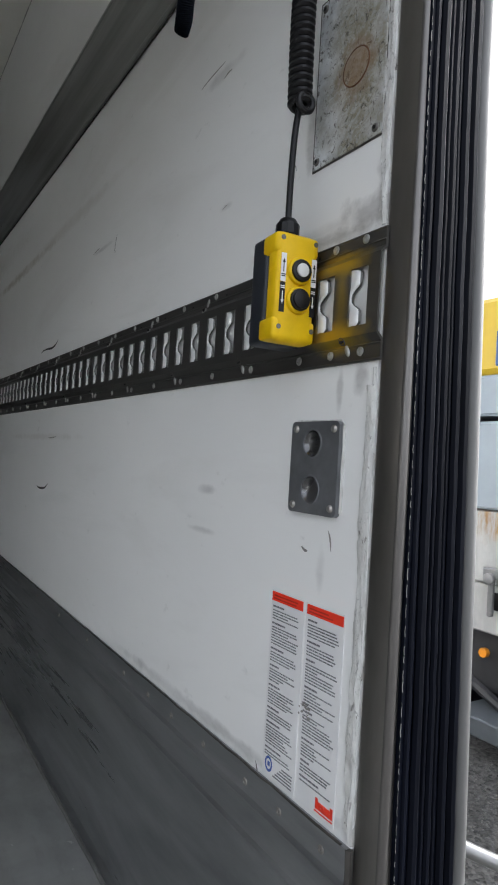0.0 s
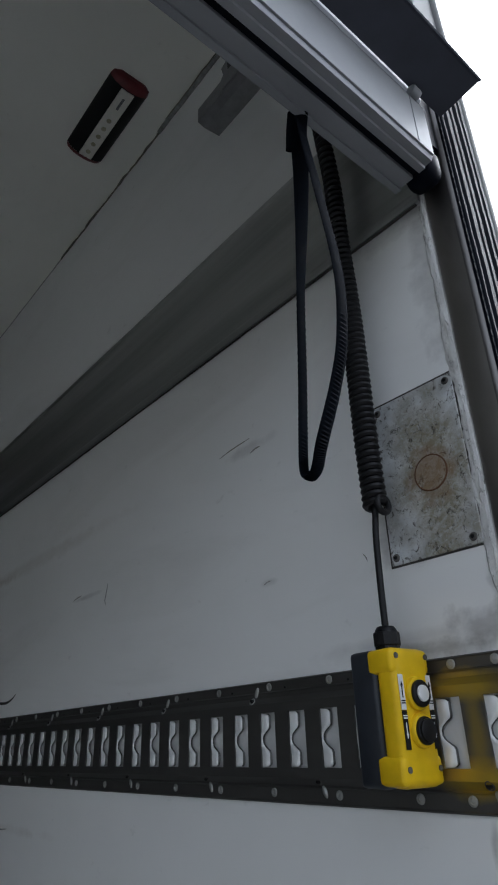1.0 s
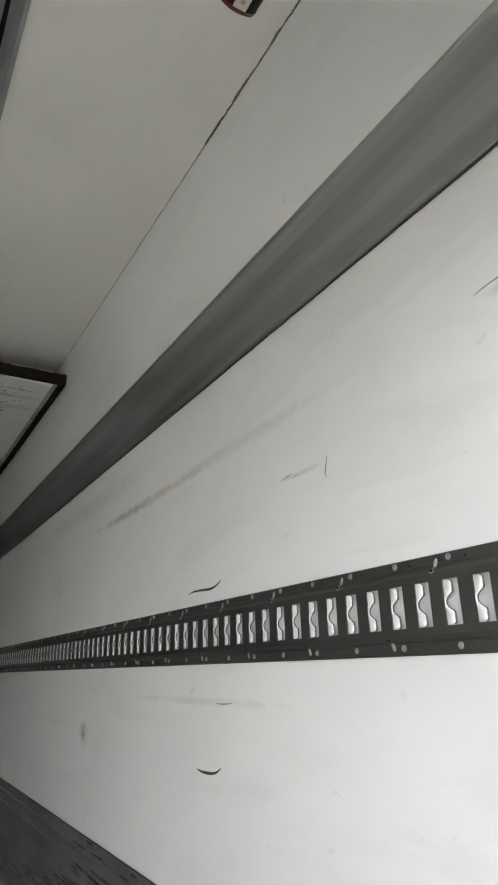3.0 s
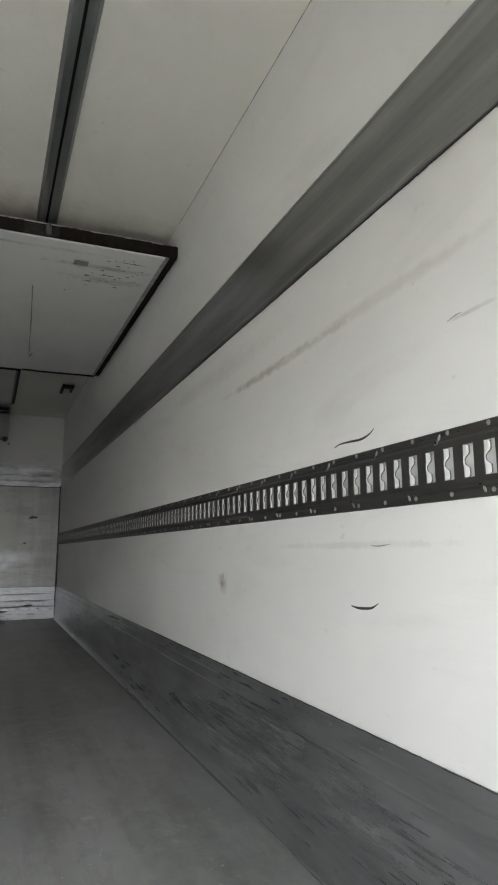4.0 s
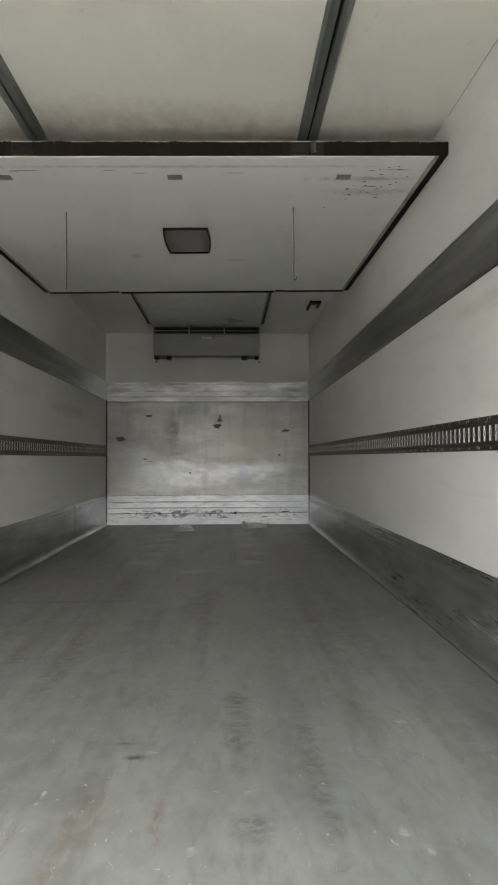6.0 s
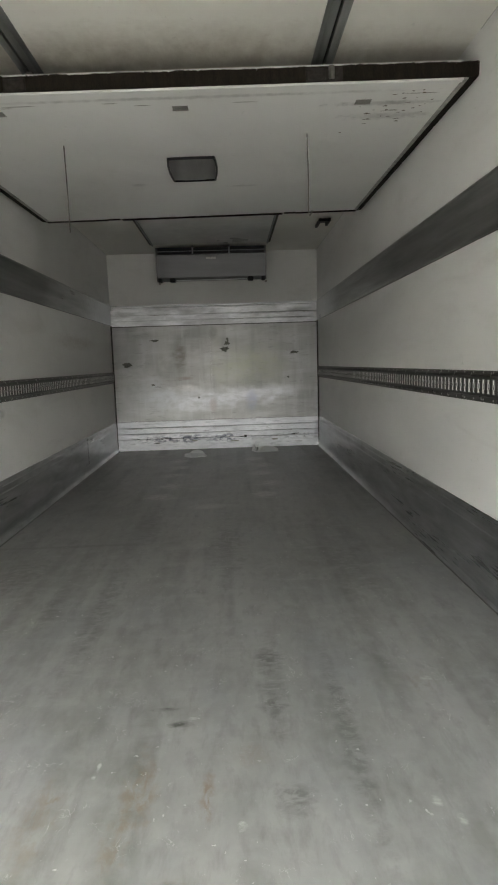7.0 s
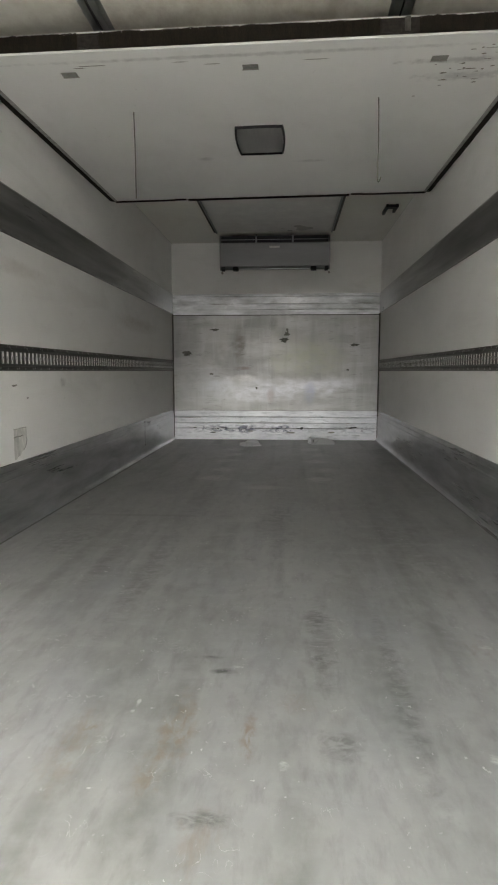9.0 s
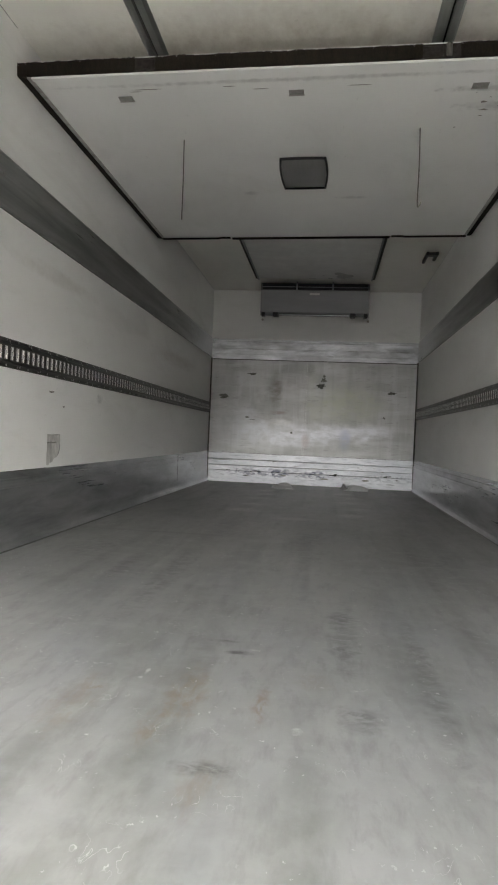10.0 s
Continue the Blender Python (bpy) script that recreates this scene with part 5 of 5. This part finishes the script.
nb.faces.new(rb2[::-1])
under("web_plate", nb, M_BRACKET, brk)
under("wall_flange", boxes((W - 0.0555, W, 0.0, 0.22, 2.168, 2.173)), M_GALV, brk)
for y, z in ((0.296, 2.112), (0.245, 2.122), (0.195, 2.13), (0.145, 2.135)):
    slot = bmesh.new()
    slot.faces.new([slot.verts.new((W - 0.0587, y + dy, z + dz)) for dy, dz in ((-0.012, 0.022), (0.004, 0.02), (0.002, 0.008), (0.012, 0.002), (0.01, -0.02), (-0.002, -0.022), (-0.004, -0.006), (-0.014, 0.002))])
    under("slot", slot, M_BLACK, brk, "dark hook-shaped slot")
under("bolt", cyl(bmesh.new(), (W - 0.0585, 0.1, 2.11), (-1, 0, 0), 0.011, 0.006, 12, bevel=0.0015), M_SCREW, brk, "", True)


# ---------------------------------------------------------------- ceiling lamp near the door
lamp = thing("ceiling_lamp", (1.103, 0.715, H), "dark LED ceiling lamp with red ends and pale lens strip", "ceiling lamp")


def lens_section(w, h, n=8):
    return [(w * math.cos(math.pi * k / n), -h * math.sin(math.pi * k / n)) for k in range(n + 1)]


def lamp_shell(y0, y1, w, h):
    bm = bmesh.new()
    rings = []
    for y, s in ((y0, 1.0), (y1, 1.0)):
        rings.append([bm.verts.new((1.103 + u * s, y, H + v * s)) for u, v in lens_section(w, h)])
    for i in range(8):
        bm.faces.new((rings[0][i], rings[0][i + 1], rings[1][i + 1], rings[1][i]))
    bm.faces.new(rings[0])
    bm.faces.new(rings[1][::-1])
    return bm


under("lamp_body", lamp_shell(0.597, 0.828, 0.05, 0.026), M_BLACK, lamp, "", True)
for y0, y1, sgn in ((0.597, 0.575, -1), (0.828, 0.846, 1)):
    bm = bmesh.new()
    ring0 = [bm.verts.new((1.103 + u, y0, H + v)) for u, v in lens_section(0.0502, 0.0265)]
    ring1 = [bm.verts.new((1.103 + u * 0.94, y0 + 0.6 * (y1 - y0), H + v * 0.9)) for u, v in lens_section(0.05, 0.026)]
    ring2 = [bm.verts.new((1.103 + u * 0.62, y1, H + v * 0.5)) for u, v in lens_section(0.05, 0.026)]
    for a, b in ((ring0, ring1), (ring1, ring2)):
        for i in range(8):
            bm.faces.new((a[i], a[i + 1], b[i + 1], b[i]))
    bm.faces.new(ring2)
    under("end_cap", bm, M_RED, lamp, "dark red end cap", True)
strip = under("lens_strip", boxes((1.086, 1.120, 0.6, 0.826, H - 0.0285, H - 0.022), bevel=0.001), M_LEDSTRIP, lamp, "pale lens strip")
for k in range(5):
    sub("led", cyl(bmesh.new(), (1.103, 0.806 - 0.028 * k, H - 0.0285), (0, 0, -1), 0.0062, 0.0008, 14), M_LED, strip, "yellowed LED dot")
under("print_bar", boxes((1.100, 1.106, 0.62, 0.655, H - 0.029, H - 0.0285)), M_INK, lamp)

# ---------------------------------------------------------------- ceiling rails and folded partition
for x in (0.626, -0.65):
    cr = thing("ceiling_rail", (x, 1.5, H), "galvanised slotted ceiling rail for the partition", "ceiling rail", "ceiling rails")
    w = 0.047
    sec = [(-w, H), (-w, H - 0.006), (-w + 0.012, H - 0.022), (-w + 0.026, H - 0.024), (-0.006, H - 0.024), (-0.006, H - 0.004), (0.006, H - 0.004), (0.006, H - 0.024), (w - 0.026, H - 0.024), (w - 0.012, H - 0.022), (w, H - 0.006), (w, H)]
    under("rail_profile", profile(bmesh.new(), [(x + u, z) for u, z in sec], 0.12, 3.3, "y"), M_GALV, cr)
    under("rail_slot", boxes((x - 0.0058, x + 0.0058, 0.12, 3.3, H - 0.007, H - 0.0045)), M_BLACK, cr, "dark slot")

PY0, PY1, PZ0, PZ1 = 2.785, 5.067, 2.130, 2.153


def pz(y):
    return PZ0 + (PZ1 - PZ0) * (y - PY0) / (PY1 - PY0)


part_t = thing("folded_partition", (0, (PY0 + PY1) / 2, 2.17), "white insulated partition folded up under the ceiling with brown brush seals", "partition")
part_t.rotation_euler = (0, -radians(0.75), 0)
bm = bmesh.new()
PXE = 1.170
pts = [(PY0, pz(PY0)), (PY1, pz(PY1)), (PY1, pz(PY1) + 0.07), (PY0, pz(PY0) + 0.07)]
profile(bm, pts, -PXE, PXE, "x")
under("panel", bm, M_PARTITION, part_t)
under("front_edge", boxes((-PXE, PXE, PY0 - 0.004, PY0 + 0.02, PZ0 - 0.008, PZ0 + 0.002), bevel=0.002), M_PARTITION, part_t, "pale edge profile")
for sx in (1, -1):
    bm = bmesh.new()
    xs = sorted((sx * (PXE + 0.022), sx * (PXE + 0.034)))
    profile(bm, [(PY0, pz(PY0) - 0.004), (PY1, pz(PY1) - 0.004), (PY1, pz(PY1) + 0.05), (PY0, pz(PY0) + 0.05)], xs[0], xs[1], "x")
    under("side_edge", bm, M_BRUSH, part_t, "dark brown side seal")
    bm = bmesh.new()
    xs = sorted((sx * (PXE + 0.001), sx * (PXE + 0.021)))
    profile(bm, [(PY0, pz(PY0) - 0.002), (PY1, pz(PY1) - 0.002), (PY1, pz(PY1) + 0.05), (PY0, pz(PY0) + 0.05)], xs[0], xs[1], "x")
    under("side_profile", bm, M_SIDEPROF, part_t, "grimy grey edge profile")


def brush(pts, out, length, step, parent, seed, lean=0.25, thick=0.012):
    """A strip of bristles along a line; out: the way they stand."""
    rnd2 = random.Random(seed)
    a, b = Vector(pts[0]), Vector(pts[1])
    o = Vector(out).normalized()
    d = (b - a).normalized()
    side2 = o.cross(d)
    n = int((b - a).length / step)
    verts, faces = [], []
    wave = 0.0
    for i in range(n):
        wave = 0.96 * wave + rnd2.uniform(-0.03, 0.03)
        for row in (-1, 0, 1):
            base = a.lerp(b, (i + rnd2.random()) / n) + side2 * row * thick / 2
            tip = base + o * length * (0.9 + wave * 0.45 + rnd2.uniform(-0.02, 0.02)) + d * rnd2.uniform(-1, 1) * lean * length + side2 * rnd2.uniform(-0.5, 0.5) * lean * length
            w2 = d * step * 1.6
            k = len(verts)
            verts += [base - w2, base + w2, tip + w2, tip - w2]
            faces.append((k, k + 1, k + 2, k + 3))
    me = bpy.data.meshes.new("bristles")
    me.from_pydata([v - parent.location for v in verts], [], faces)
    me.materials.append(M_BRUSH)
    ob = new("bristles", me)
    ob.parent = parent
    return tagged(ob, "dark brown bristles", kind="stuff")


for k, (xa, xb) in enumerate(((-1.232, -0.695), (-0.60, 0.52), (0.675, 1.232))):
    under("brush_holder", boxes((xa, xb, PY0 - 0.006, PY0 + 0.014, PZ0 + 0.003, PZ0 + 0.05)), M_BRUSH, part_t)
    brush([(xa, PY0, PZ0 + 0.004), (xb, PY0, PZ0 + 0.004)], (0, -0.05, 1), 0.061, 0.0014, part_t, 10 + k, 0.05, 0.024)
for xa, xb in ((-0.69, -0.605), (0.525, 0.605)):
    under("hinge_block", boxes((xa, xb, PY0 - 0.012, PY0 + 0.03, PZ0 + 0.008, PZ0 + 0.052), bevel=0.004), M_CARRIER, part_t, "worn metal roller carrier")
under("hinge_pin", cyl(bmesh.new(), (0.628, PY0 - 0.006, PZ0 + 0.012), (0, 0, 1), 0.012, 0.05, 12, bevel=0.002), M_SCREWDARK, part_t, "", True)
under("carrier_plate", boxes((0.52, 0.675, PY0 - 0.005, PY0 - 0.0005, PZ0 + 0.003, PZ0 + 0.062), (-0.695, -0.6, PY0 - 0.005, PY0 - 0.0005, PZ0 + 0.003, PZ0 + 0.062)), M_CARRIER, part_t, "dark carrier plate")
under("roller_stem", boxes((0.615, 0.65, PY0 + 0.2, PY0 + 0.23, PZ0 + 0.07, H - 0.02), (-0.66, -0.63, PY0 + 0.2, PY0 + 0.23, PZ0 + 0.07, H - 0.02)), M_SCREWDARK, part_t)
for sx in (1, -1):
    brush([(sx * (PXE + 0.033), PY0, PZ0 + 0.006), (sx * (PXE + 0.033), PY1, PZ1 + 0.006)], (sx, 0, 0.25), 0.025, 0.007, part_t, 20 + sx, 0.1, 0.02)
for xa, xb, dy in ((-1.19, -0.72, 0.0), (-0.72, -0.63, -0.012), (-0.62, 0.62, 0.012), (0.63, 0.72, -0.012), (0.72, 1.19, 0.0)):
    under("rear_seal", boxes((xa, xb, PY1 + dy - 0.004, PY1 + dy + 0.03, PZ1 - 0.006, PZ1 + 0.02), bevel=0.003), M_BRUSH, part_t, "dark rear seal")
for x in (-0.80, -0.003, 0.80):
    under("grip_slot", boxes((x - 0.034, x + 0.034, 2.965, 3.01, pz(3.0) - 0.0012, pz(3.0))), M_SOFTMARK, part_t, "dull recessed grip plate")
    under("grip_lip", boxes((x - 0.036, x + 0.036, 3.006, 3.012, pz(3.0) - 0.003, pz(3.0) - 0.0005)), M_SCREW, part_t)
for x, y, drop, hook in ((-0.622, 3.41, 0.42, False), (0.597, 3.355, 0.375, True)):
    cord = [(x, y, pz(y)), (x + 0.001, y, pz(y) - 0.5 * drop), (x - 0.002, y + 0.003, pz(y) - drop)]
    if hook:
        cord += [(x + 0.008, y, pz(y) - drop - 0.012), (x + 0.014, y, pz(y) - drop + 0.004)]
    under("pull_cord", tube(bmesh.new(), smooth_path(cord, 6), 0.003, 6), M_TAPE, part_t, "thin grey pull cord hanging down", True)
    under("cord_knot", cyl(bmesh.new(), (x, y, pz(y) - 0.018), (0, 0, 1), 0.0035, 0.012, 8), M_TAPE, part_t, "", True)

fl, rf = bmesh.new(), random.Random(21)
for k in range(34):
    x, y = rf.triangular(0.68, 1.15, 1.02), rf.triangular(2.86, 3.38, 2.95)
    w, d = rf.uniform(0.002, 0.012) * (2.4 if rf.random() < 0.3 else 1), rf.uniform(0.002, 0.007)
    fl.faces.new([fl.verts.new((x + w * rf.uniform(0.6, 1.2) * math.cos(q), y + d * rf.uniform(0.6, 1.2) * math.sin(q), pz(y) - 0.0007)) for q in [math.tau * m / 6 for m in range(6)]])
for k in range(7):
    x, y = rf.uniform(-1.1, 1.1), rf.choice((2.915, 2.93, 2.945))
    w = rf.uniform(0.03, 0.12)
    fl.faces.new([fl.verts.new((x + u * w, y + v * 0.003, pz(y) - 0.0007)) for u, v in ((-1, 0), (-0.4, -1), (0.5, -0.8), (1, 0), (0.3, 0.9), (-0.5, 0.7))])
tagged(under("scraped_fleck", fl, M_SCRAPE, part_t, "dark scraped flecks"), kind="stuff")

# square lamp in the partition
lz = pz(3.9)
sq = thing("partition_lamp", (0, 3.905, lz), "square grey lamp with black rim in the partition", "ceiling lamp")
sq.rotation_euler = (0, -radians(0.75), 0)
LY0, LY1 = 3.647, 4.075
half_y, mid_y = (LY1 - LY0) / 2, (LY0 + LY1) / 2


def bowed(grow):
    """A square with rounded corners whose flanks bulge; grow: how far outside the lens."""
    hx, hy, loop = 0.119 + grow, half_y - 0.015 + grow, []
    for ax, ay, bx, by in ((-1, -1, 1, -1), (1, -1, 1, 1), (1, 1, -1, 1), (-1, 1, -1, -1)):
        for k in range(10):
            u = k / 10
            x, y = ax + (bx - ax) * u, ay + (by - ay) * u
            bow = 0.012 * (1 - (2 * u - 1) ** 2)
            loop.append((x * hx + (bow * ax if ax == bx else 0.0), mid_y + y * hy + (0.4 * bow * ay if ay == by else 0.0)))
    return loop


fr = bmesh.new()
hoops = [[fr.verts.new((x, y, z)) for x, y in bowed(g)] for g, z in ((0.0, lz - 0.004), (0.0, lz - 0.013), (0.004, lz - 0.016), (0.009, lz - 0.014), (0.011, lz - 0.008), (0.011, lz))]
for lo_ring, hi_ring in zip(hoops, hoops[1:]):
    for k in range(40):
        fr.faces.new((lo_ring[k], lo_ring[(k + 1) % 40], hi_ring[(k + 1) % 40], hi_ring[k]))
under("rim", fr, M_BLACK, sq, "black rubber rim", True)
lens, across, along = bmesh.new(), 36, 8
net = [[lens.verts.new((-0.129 + 0.258 * a / across, LY0 + 0.015 + (LY1 - LY0 - 0.03) * b / along, lz - 0.006 - 0.024 * (1 - (2 * a / across - 1) ** 4) * (1 - (2 * b / along - 1) ** 4) - (0.0008 if a % 2 and 0 < b < along else 0.0))) for b in range(along + 1)] for a in range(across + 1)]
for a in range(across):
    for b in range(along):
        lens.faces.new((net[a][b], net[a + 1][b], net[a + 1][b + 1], net[a][b + 1]))
under("lens", lens, M_LAMPLENS, sq, "grey cushion-shaped lens with fine ribs", True)


# duct plate between the partition and the evaporator
duct = tagged(part("duct_plate", boxes((-0.615, 0.615, 5.105, 6.90, H - 0.03, H - 0.001), bevel=0.004), M_DUCT), "grey-white duct plate on the ceiling before the evaporator", "duct plate", kind="structure")
for sx in (1, -1):
    xs = sorted((sx * 0.617, sx * 0.64))
    part("duct_seal", boxes((xs[0], xs[1], 5.085, 6.90, H - 0.035, H - 0.001), bevel=0.004), M_SEALGAP, duct, "dark edge seal")
    xs = sorted((sx * 0.601, sx * 0.6145))
    part("duct_lip", boxes((xs[0], xs[1], 5.105, 6.90, H - 0.05, H - 0.03), bevel=0.004), M_ALU_W, duct)

# evaporator
ev = thing("evaporator_unit", (0, 7.315, 2.1), "slim grey evaporator with dark fan slot on the front bulkhead", "evaporator")
sec = [(L, 2.30), (7.135, 2.30), (7.120, 2.275), (7.115, 2.225), (7.135, 2.222), (7.135, 2.215), (7.110, 2.21), (7.130, 1.975), (7.145, 1.948), (7.17, 1.938), (L, 2.06)]
under("housing", profile(bmesh.new(), sec, -0.60, 0.60, "x"), M_UNIT, ev)
under("fan_slot", boxes((-0.585, 0.585, 7.111, 7.125, 2.222, 2.29)), M_BLACK, ev, "black fan slot")
under("slot_bar", boxes((-0.585, 0.585, 7.106, 7.112, 2.25, 2.256)), M_ALU, ev)
for x in (-0.2, 0.2):
    under("slot_divider", boxes((x - 0.008, x + 0.008, 7.101, 7.115, 2.222, 2.31)), M_ALU, ev)
    under("hanger", boxes((x - 0.005, x + 0.005, 7.155, 7.175, 2.30, H)), M_ALU, ev)
under("drip_lip", boxes((-0.39, 0.39, 7.137, 7.15, 1.940, 1.949)), M_TRIM, ev, "pale drip lip")
under("name_bar", boxes((-0.055, 0.055, 7.106, 7.111, 2.165, 2.185)), M_FLECK, ev, "pale name plate")
for sx in (1, -1):
    xs = sorted((sx * 0.6, sx * 0.604))
    under("side_cheek", profile(bmesh.new(), [(L, 2.30), (7.12, 2.30), (7.108, 2.21), (7.128, 1.972), (7.17, 1.934), (L, 2.056)], xs[0], xs[1], "x"), M_UNIT, ev)
    for a, b in ((0.55, 0.59), (0.40, 0.46)):
        xs = sorted((sx * a, sx * b))
        under("foot_clip", boxes((xs[0], xs[1], 7.125, 7.20, 1.928, 1.972), bevel=0.004), M_BLACK, ev, "black clip")
    under("bolt", cyl(bmesh.new(), (sx * 0.625, L, 1.972), (0, -1, 0), 0.014, 0.012, 10), M_SCREW, ev)

# catch on the ceiling
ct = thing("ceiling_catch", (1.09, 6.1, H), "black hook-shaped catch on the ceiling", "catch")
under("catch_bar", boxes((1.035, 1.06, 5.99, 6.28, H - 0.03, H), bevel=0.004), M_BLACK, ct)
under("catch_hook", boxes((1.06, 1.13, 5.99, 6.06, H - 0.03, H - 0.004), (1.12, 1.145, 5.99, 6.2, H - 0.03, H), bevel=0.004), M_BLACK, ct)

# scraps on the floor near the bulkhead
for x, y, w, d in ((-0.26, 6.97, 0.27, 0.22), (0.56, 7.16, 0.3, 0.12), (0.42, 7.26, 0.07, 0.2)):
    bm = bmesh.new()
    vs = []
    for k in range(14):
        a = math.tau * k / 14
        r = rnd.uniform(0.7, 1.05)
        vs.append(bm.verts.new((x + w / 2 * r * math.cos(a), y + d / 2 * r * math.sin(a), 0.0012 + 0.06 * max(0.0, math.sin(a)) * r)))
    f = bm.faces.new(vs)
    ex = bmesh.ops.extrude_face_region(bm, geom=[f])
    bmesh.ops.translate(bm, verts=[v for v in ex["geom"] if isinstance(v, bmesh.types.BMVert)], vec=(0, 0, 0.001))
    ob = part("paper_scrap", bm, M_PAPER)
    tagged(ob, "flat pale paper scrap lying on the floor", "paper scrap", "scraps on the floor")

# ---------------------------------------------------------------- outside
ground = tagged(part("ground", boxes((-600, 600, -600, 600, -1.5, -1.22)), M_GRAVEL), "dark wet gravel yard", "ground", kind="structure")
under_body = tagged(part("box_underframe", boxes((-0.5, 0.5, 0.4, 9.5, -0.5, -0.12), (-1.2, 1.2, 0.1, 0.25, -0.75, -0.12), bevel=0.01), M_CHASSIS), "dark steel underframe below the box", "underframe", kind="structure")


def wheel(parent, x, y, r=0.5):
    t = bmesh.new()
    cyl(t, (x, y, -1.22 + r), (1, 0, 0), r, 0.3, 32, bevel=0.05)
    ty = under("tyre", t, M_RUBBER, parent, "black tyre", True)
    return sub("rim", cyl(bmesh.new(), (x - 0.01, y, -1.22 + r), (1, 0, 0), r * 0.58, 0.06, 24, r * 0.5), M_CHASSIS, ty)


for sx in (-1, 1):
    carrier = thing("lorry_wheel", (sx * 0.95, 6.6, -1.22), "black lorry wheel under the box", "wheel", "lorry wheels")
    wheel(carrier, sx * 1.0 - 0.15, 6.6)

pt = thing("parked_truck", (5.6, 4.0, -1.22), "parked truck with blue-grey side and yellow cab panel", "truck")
TX = 4.6
under("lower_side", boxes((TX, TX + 2.2, 0.6, 8.0, 0.47, 1.10), bevel=0.02), M_TRUCKGREY, pt, "blue-grey side panel")
under("upper_side", boxes((TX + 0.02, TX + 2.2, 0.6, 8.0, 1.14, 1.44), bevel=0.02), M_TRUCKGREY, pt, "blue-grey side panel")
under("roof_panel", boxes((TX + 0.05, TX + 2.1, 0.6, 8.0, 1.45, 2.02), bevel=0.04), M_TRUCKYEL, pt, "yellow upper panel")
under("blue_panel", boxes((TX + 0.02, TX + 0.06, 0.7, 2.36, 1.5, 1.76), bevel=0.01), M_TRUCKBLUE, pt, "blue panel")
under("skirt", boxes((TX + 0.03, TX + 2.2, 0.6, 8.0, -0.05, 0.46), bevel=0.01), M_TRUCKRUST, pt, "rust-streaked pale skirt")
under("grey_skirt", boxes((TX + 0.04, TX + 2.2, 0.6, 8.0, -0.40, -0.06), bevel=0.01), M_TRUCKRUST, pt)
under("chassis", boxes((TX + 0.2, TX + 2.0, 0.6, 8.0, -0.85, -0.43)), M_CHASSIS, pt, "dark chassis")
under("latch", boxes((TX - 0.05, TX - 0.01, 2.24, 2.28, -0.26, 0.03), (TX - 0.04, TX + 0.04, 2.16, 2.33, 0.0, 0.07), bevel=0.008), M_TUBE, pt, "steel latch")
under("marker_lamp", cyl(bmesh.new(), (TX + 0.16, 2.41, -0.57), (-1, 0, 0), 0.035, 0.05, 16, bevel=0.008), M_AMBER, pt, "amber marker lamp", True)
under("tail_lamp", boxes((TX + 0.13, TX + 0.2, 2.2, 2.29, -0.66, -0.46), bevel=0.012), M_RED, pt, "dark red lamp")
under("diagonal_stay", tube(bmesh.new(), [(TX + 0.1, 2.5, -0.78), (TX + 0.15, 2.1, -0.98)], 0.04, 8), M_CHASSIS, pt)
under("lever_boss", cyl(bmesh.new(), (TX - 0.04, 2.26, 0.0), (-1, 0, 0), 0.04, 0.035, 16, bevel=0.006), M_TUBE, pt, "", True)
under("catch_slot", boxes((TX + 0.01, TX + 0.035, 2.2, 2.27, -0.22, -0.1)), M_BLACK, pt, "dark slot")
under("side_guard", boxes((TX - 0.1, TX + 0.3, 1.6, 2.5, -1.08, -0.95), bevel=0.01), M_GUARD, pt)
under("guard_strut", boxes((TX + 0.2, TX + 0.26, 2.1, 2.16, -1.0, -0.5), (TX + 0.2, TX + 0.26, 1.7, 1.76, -1.0, -0.5)), M_CHASSIS, pt)
wheel(pt, TX + 0.3, 3.05, 0.5)
wheel(pt, TX + 1.7, 3.05, 0.5)
wheel(pt, TX + 0.3, 6.5, 0.5)
wheel(pt, TX + 1.7, 6.5, 0.5)

hoop = thing("tube_guard", (2.6, 0.8, -1.22), "bent galvanised tube guard standing on the gravel", "tube guard")
under("bent_tube", tube(bmesh.new(), smooth_path([(2.2, 1.3, -1.22), (2.2, 1.28, -0.7), (2.24, 1.2, -0.44), (2.36, 1.0, -0.385), (2.5, 0.85, -0.46), (2.68, 0.65, -0.52), (2.95, 0.4, -0.58), (3.05, 0.32, -0.75), (3.08, 0.3, -1.22)], 8), 0.024, 12), M_TUBE, hoop, "", True)
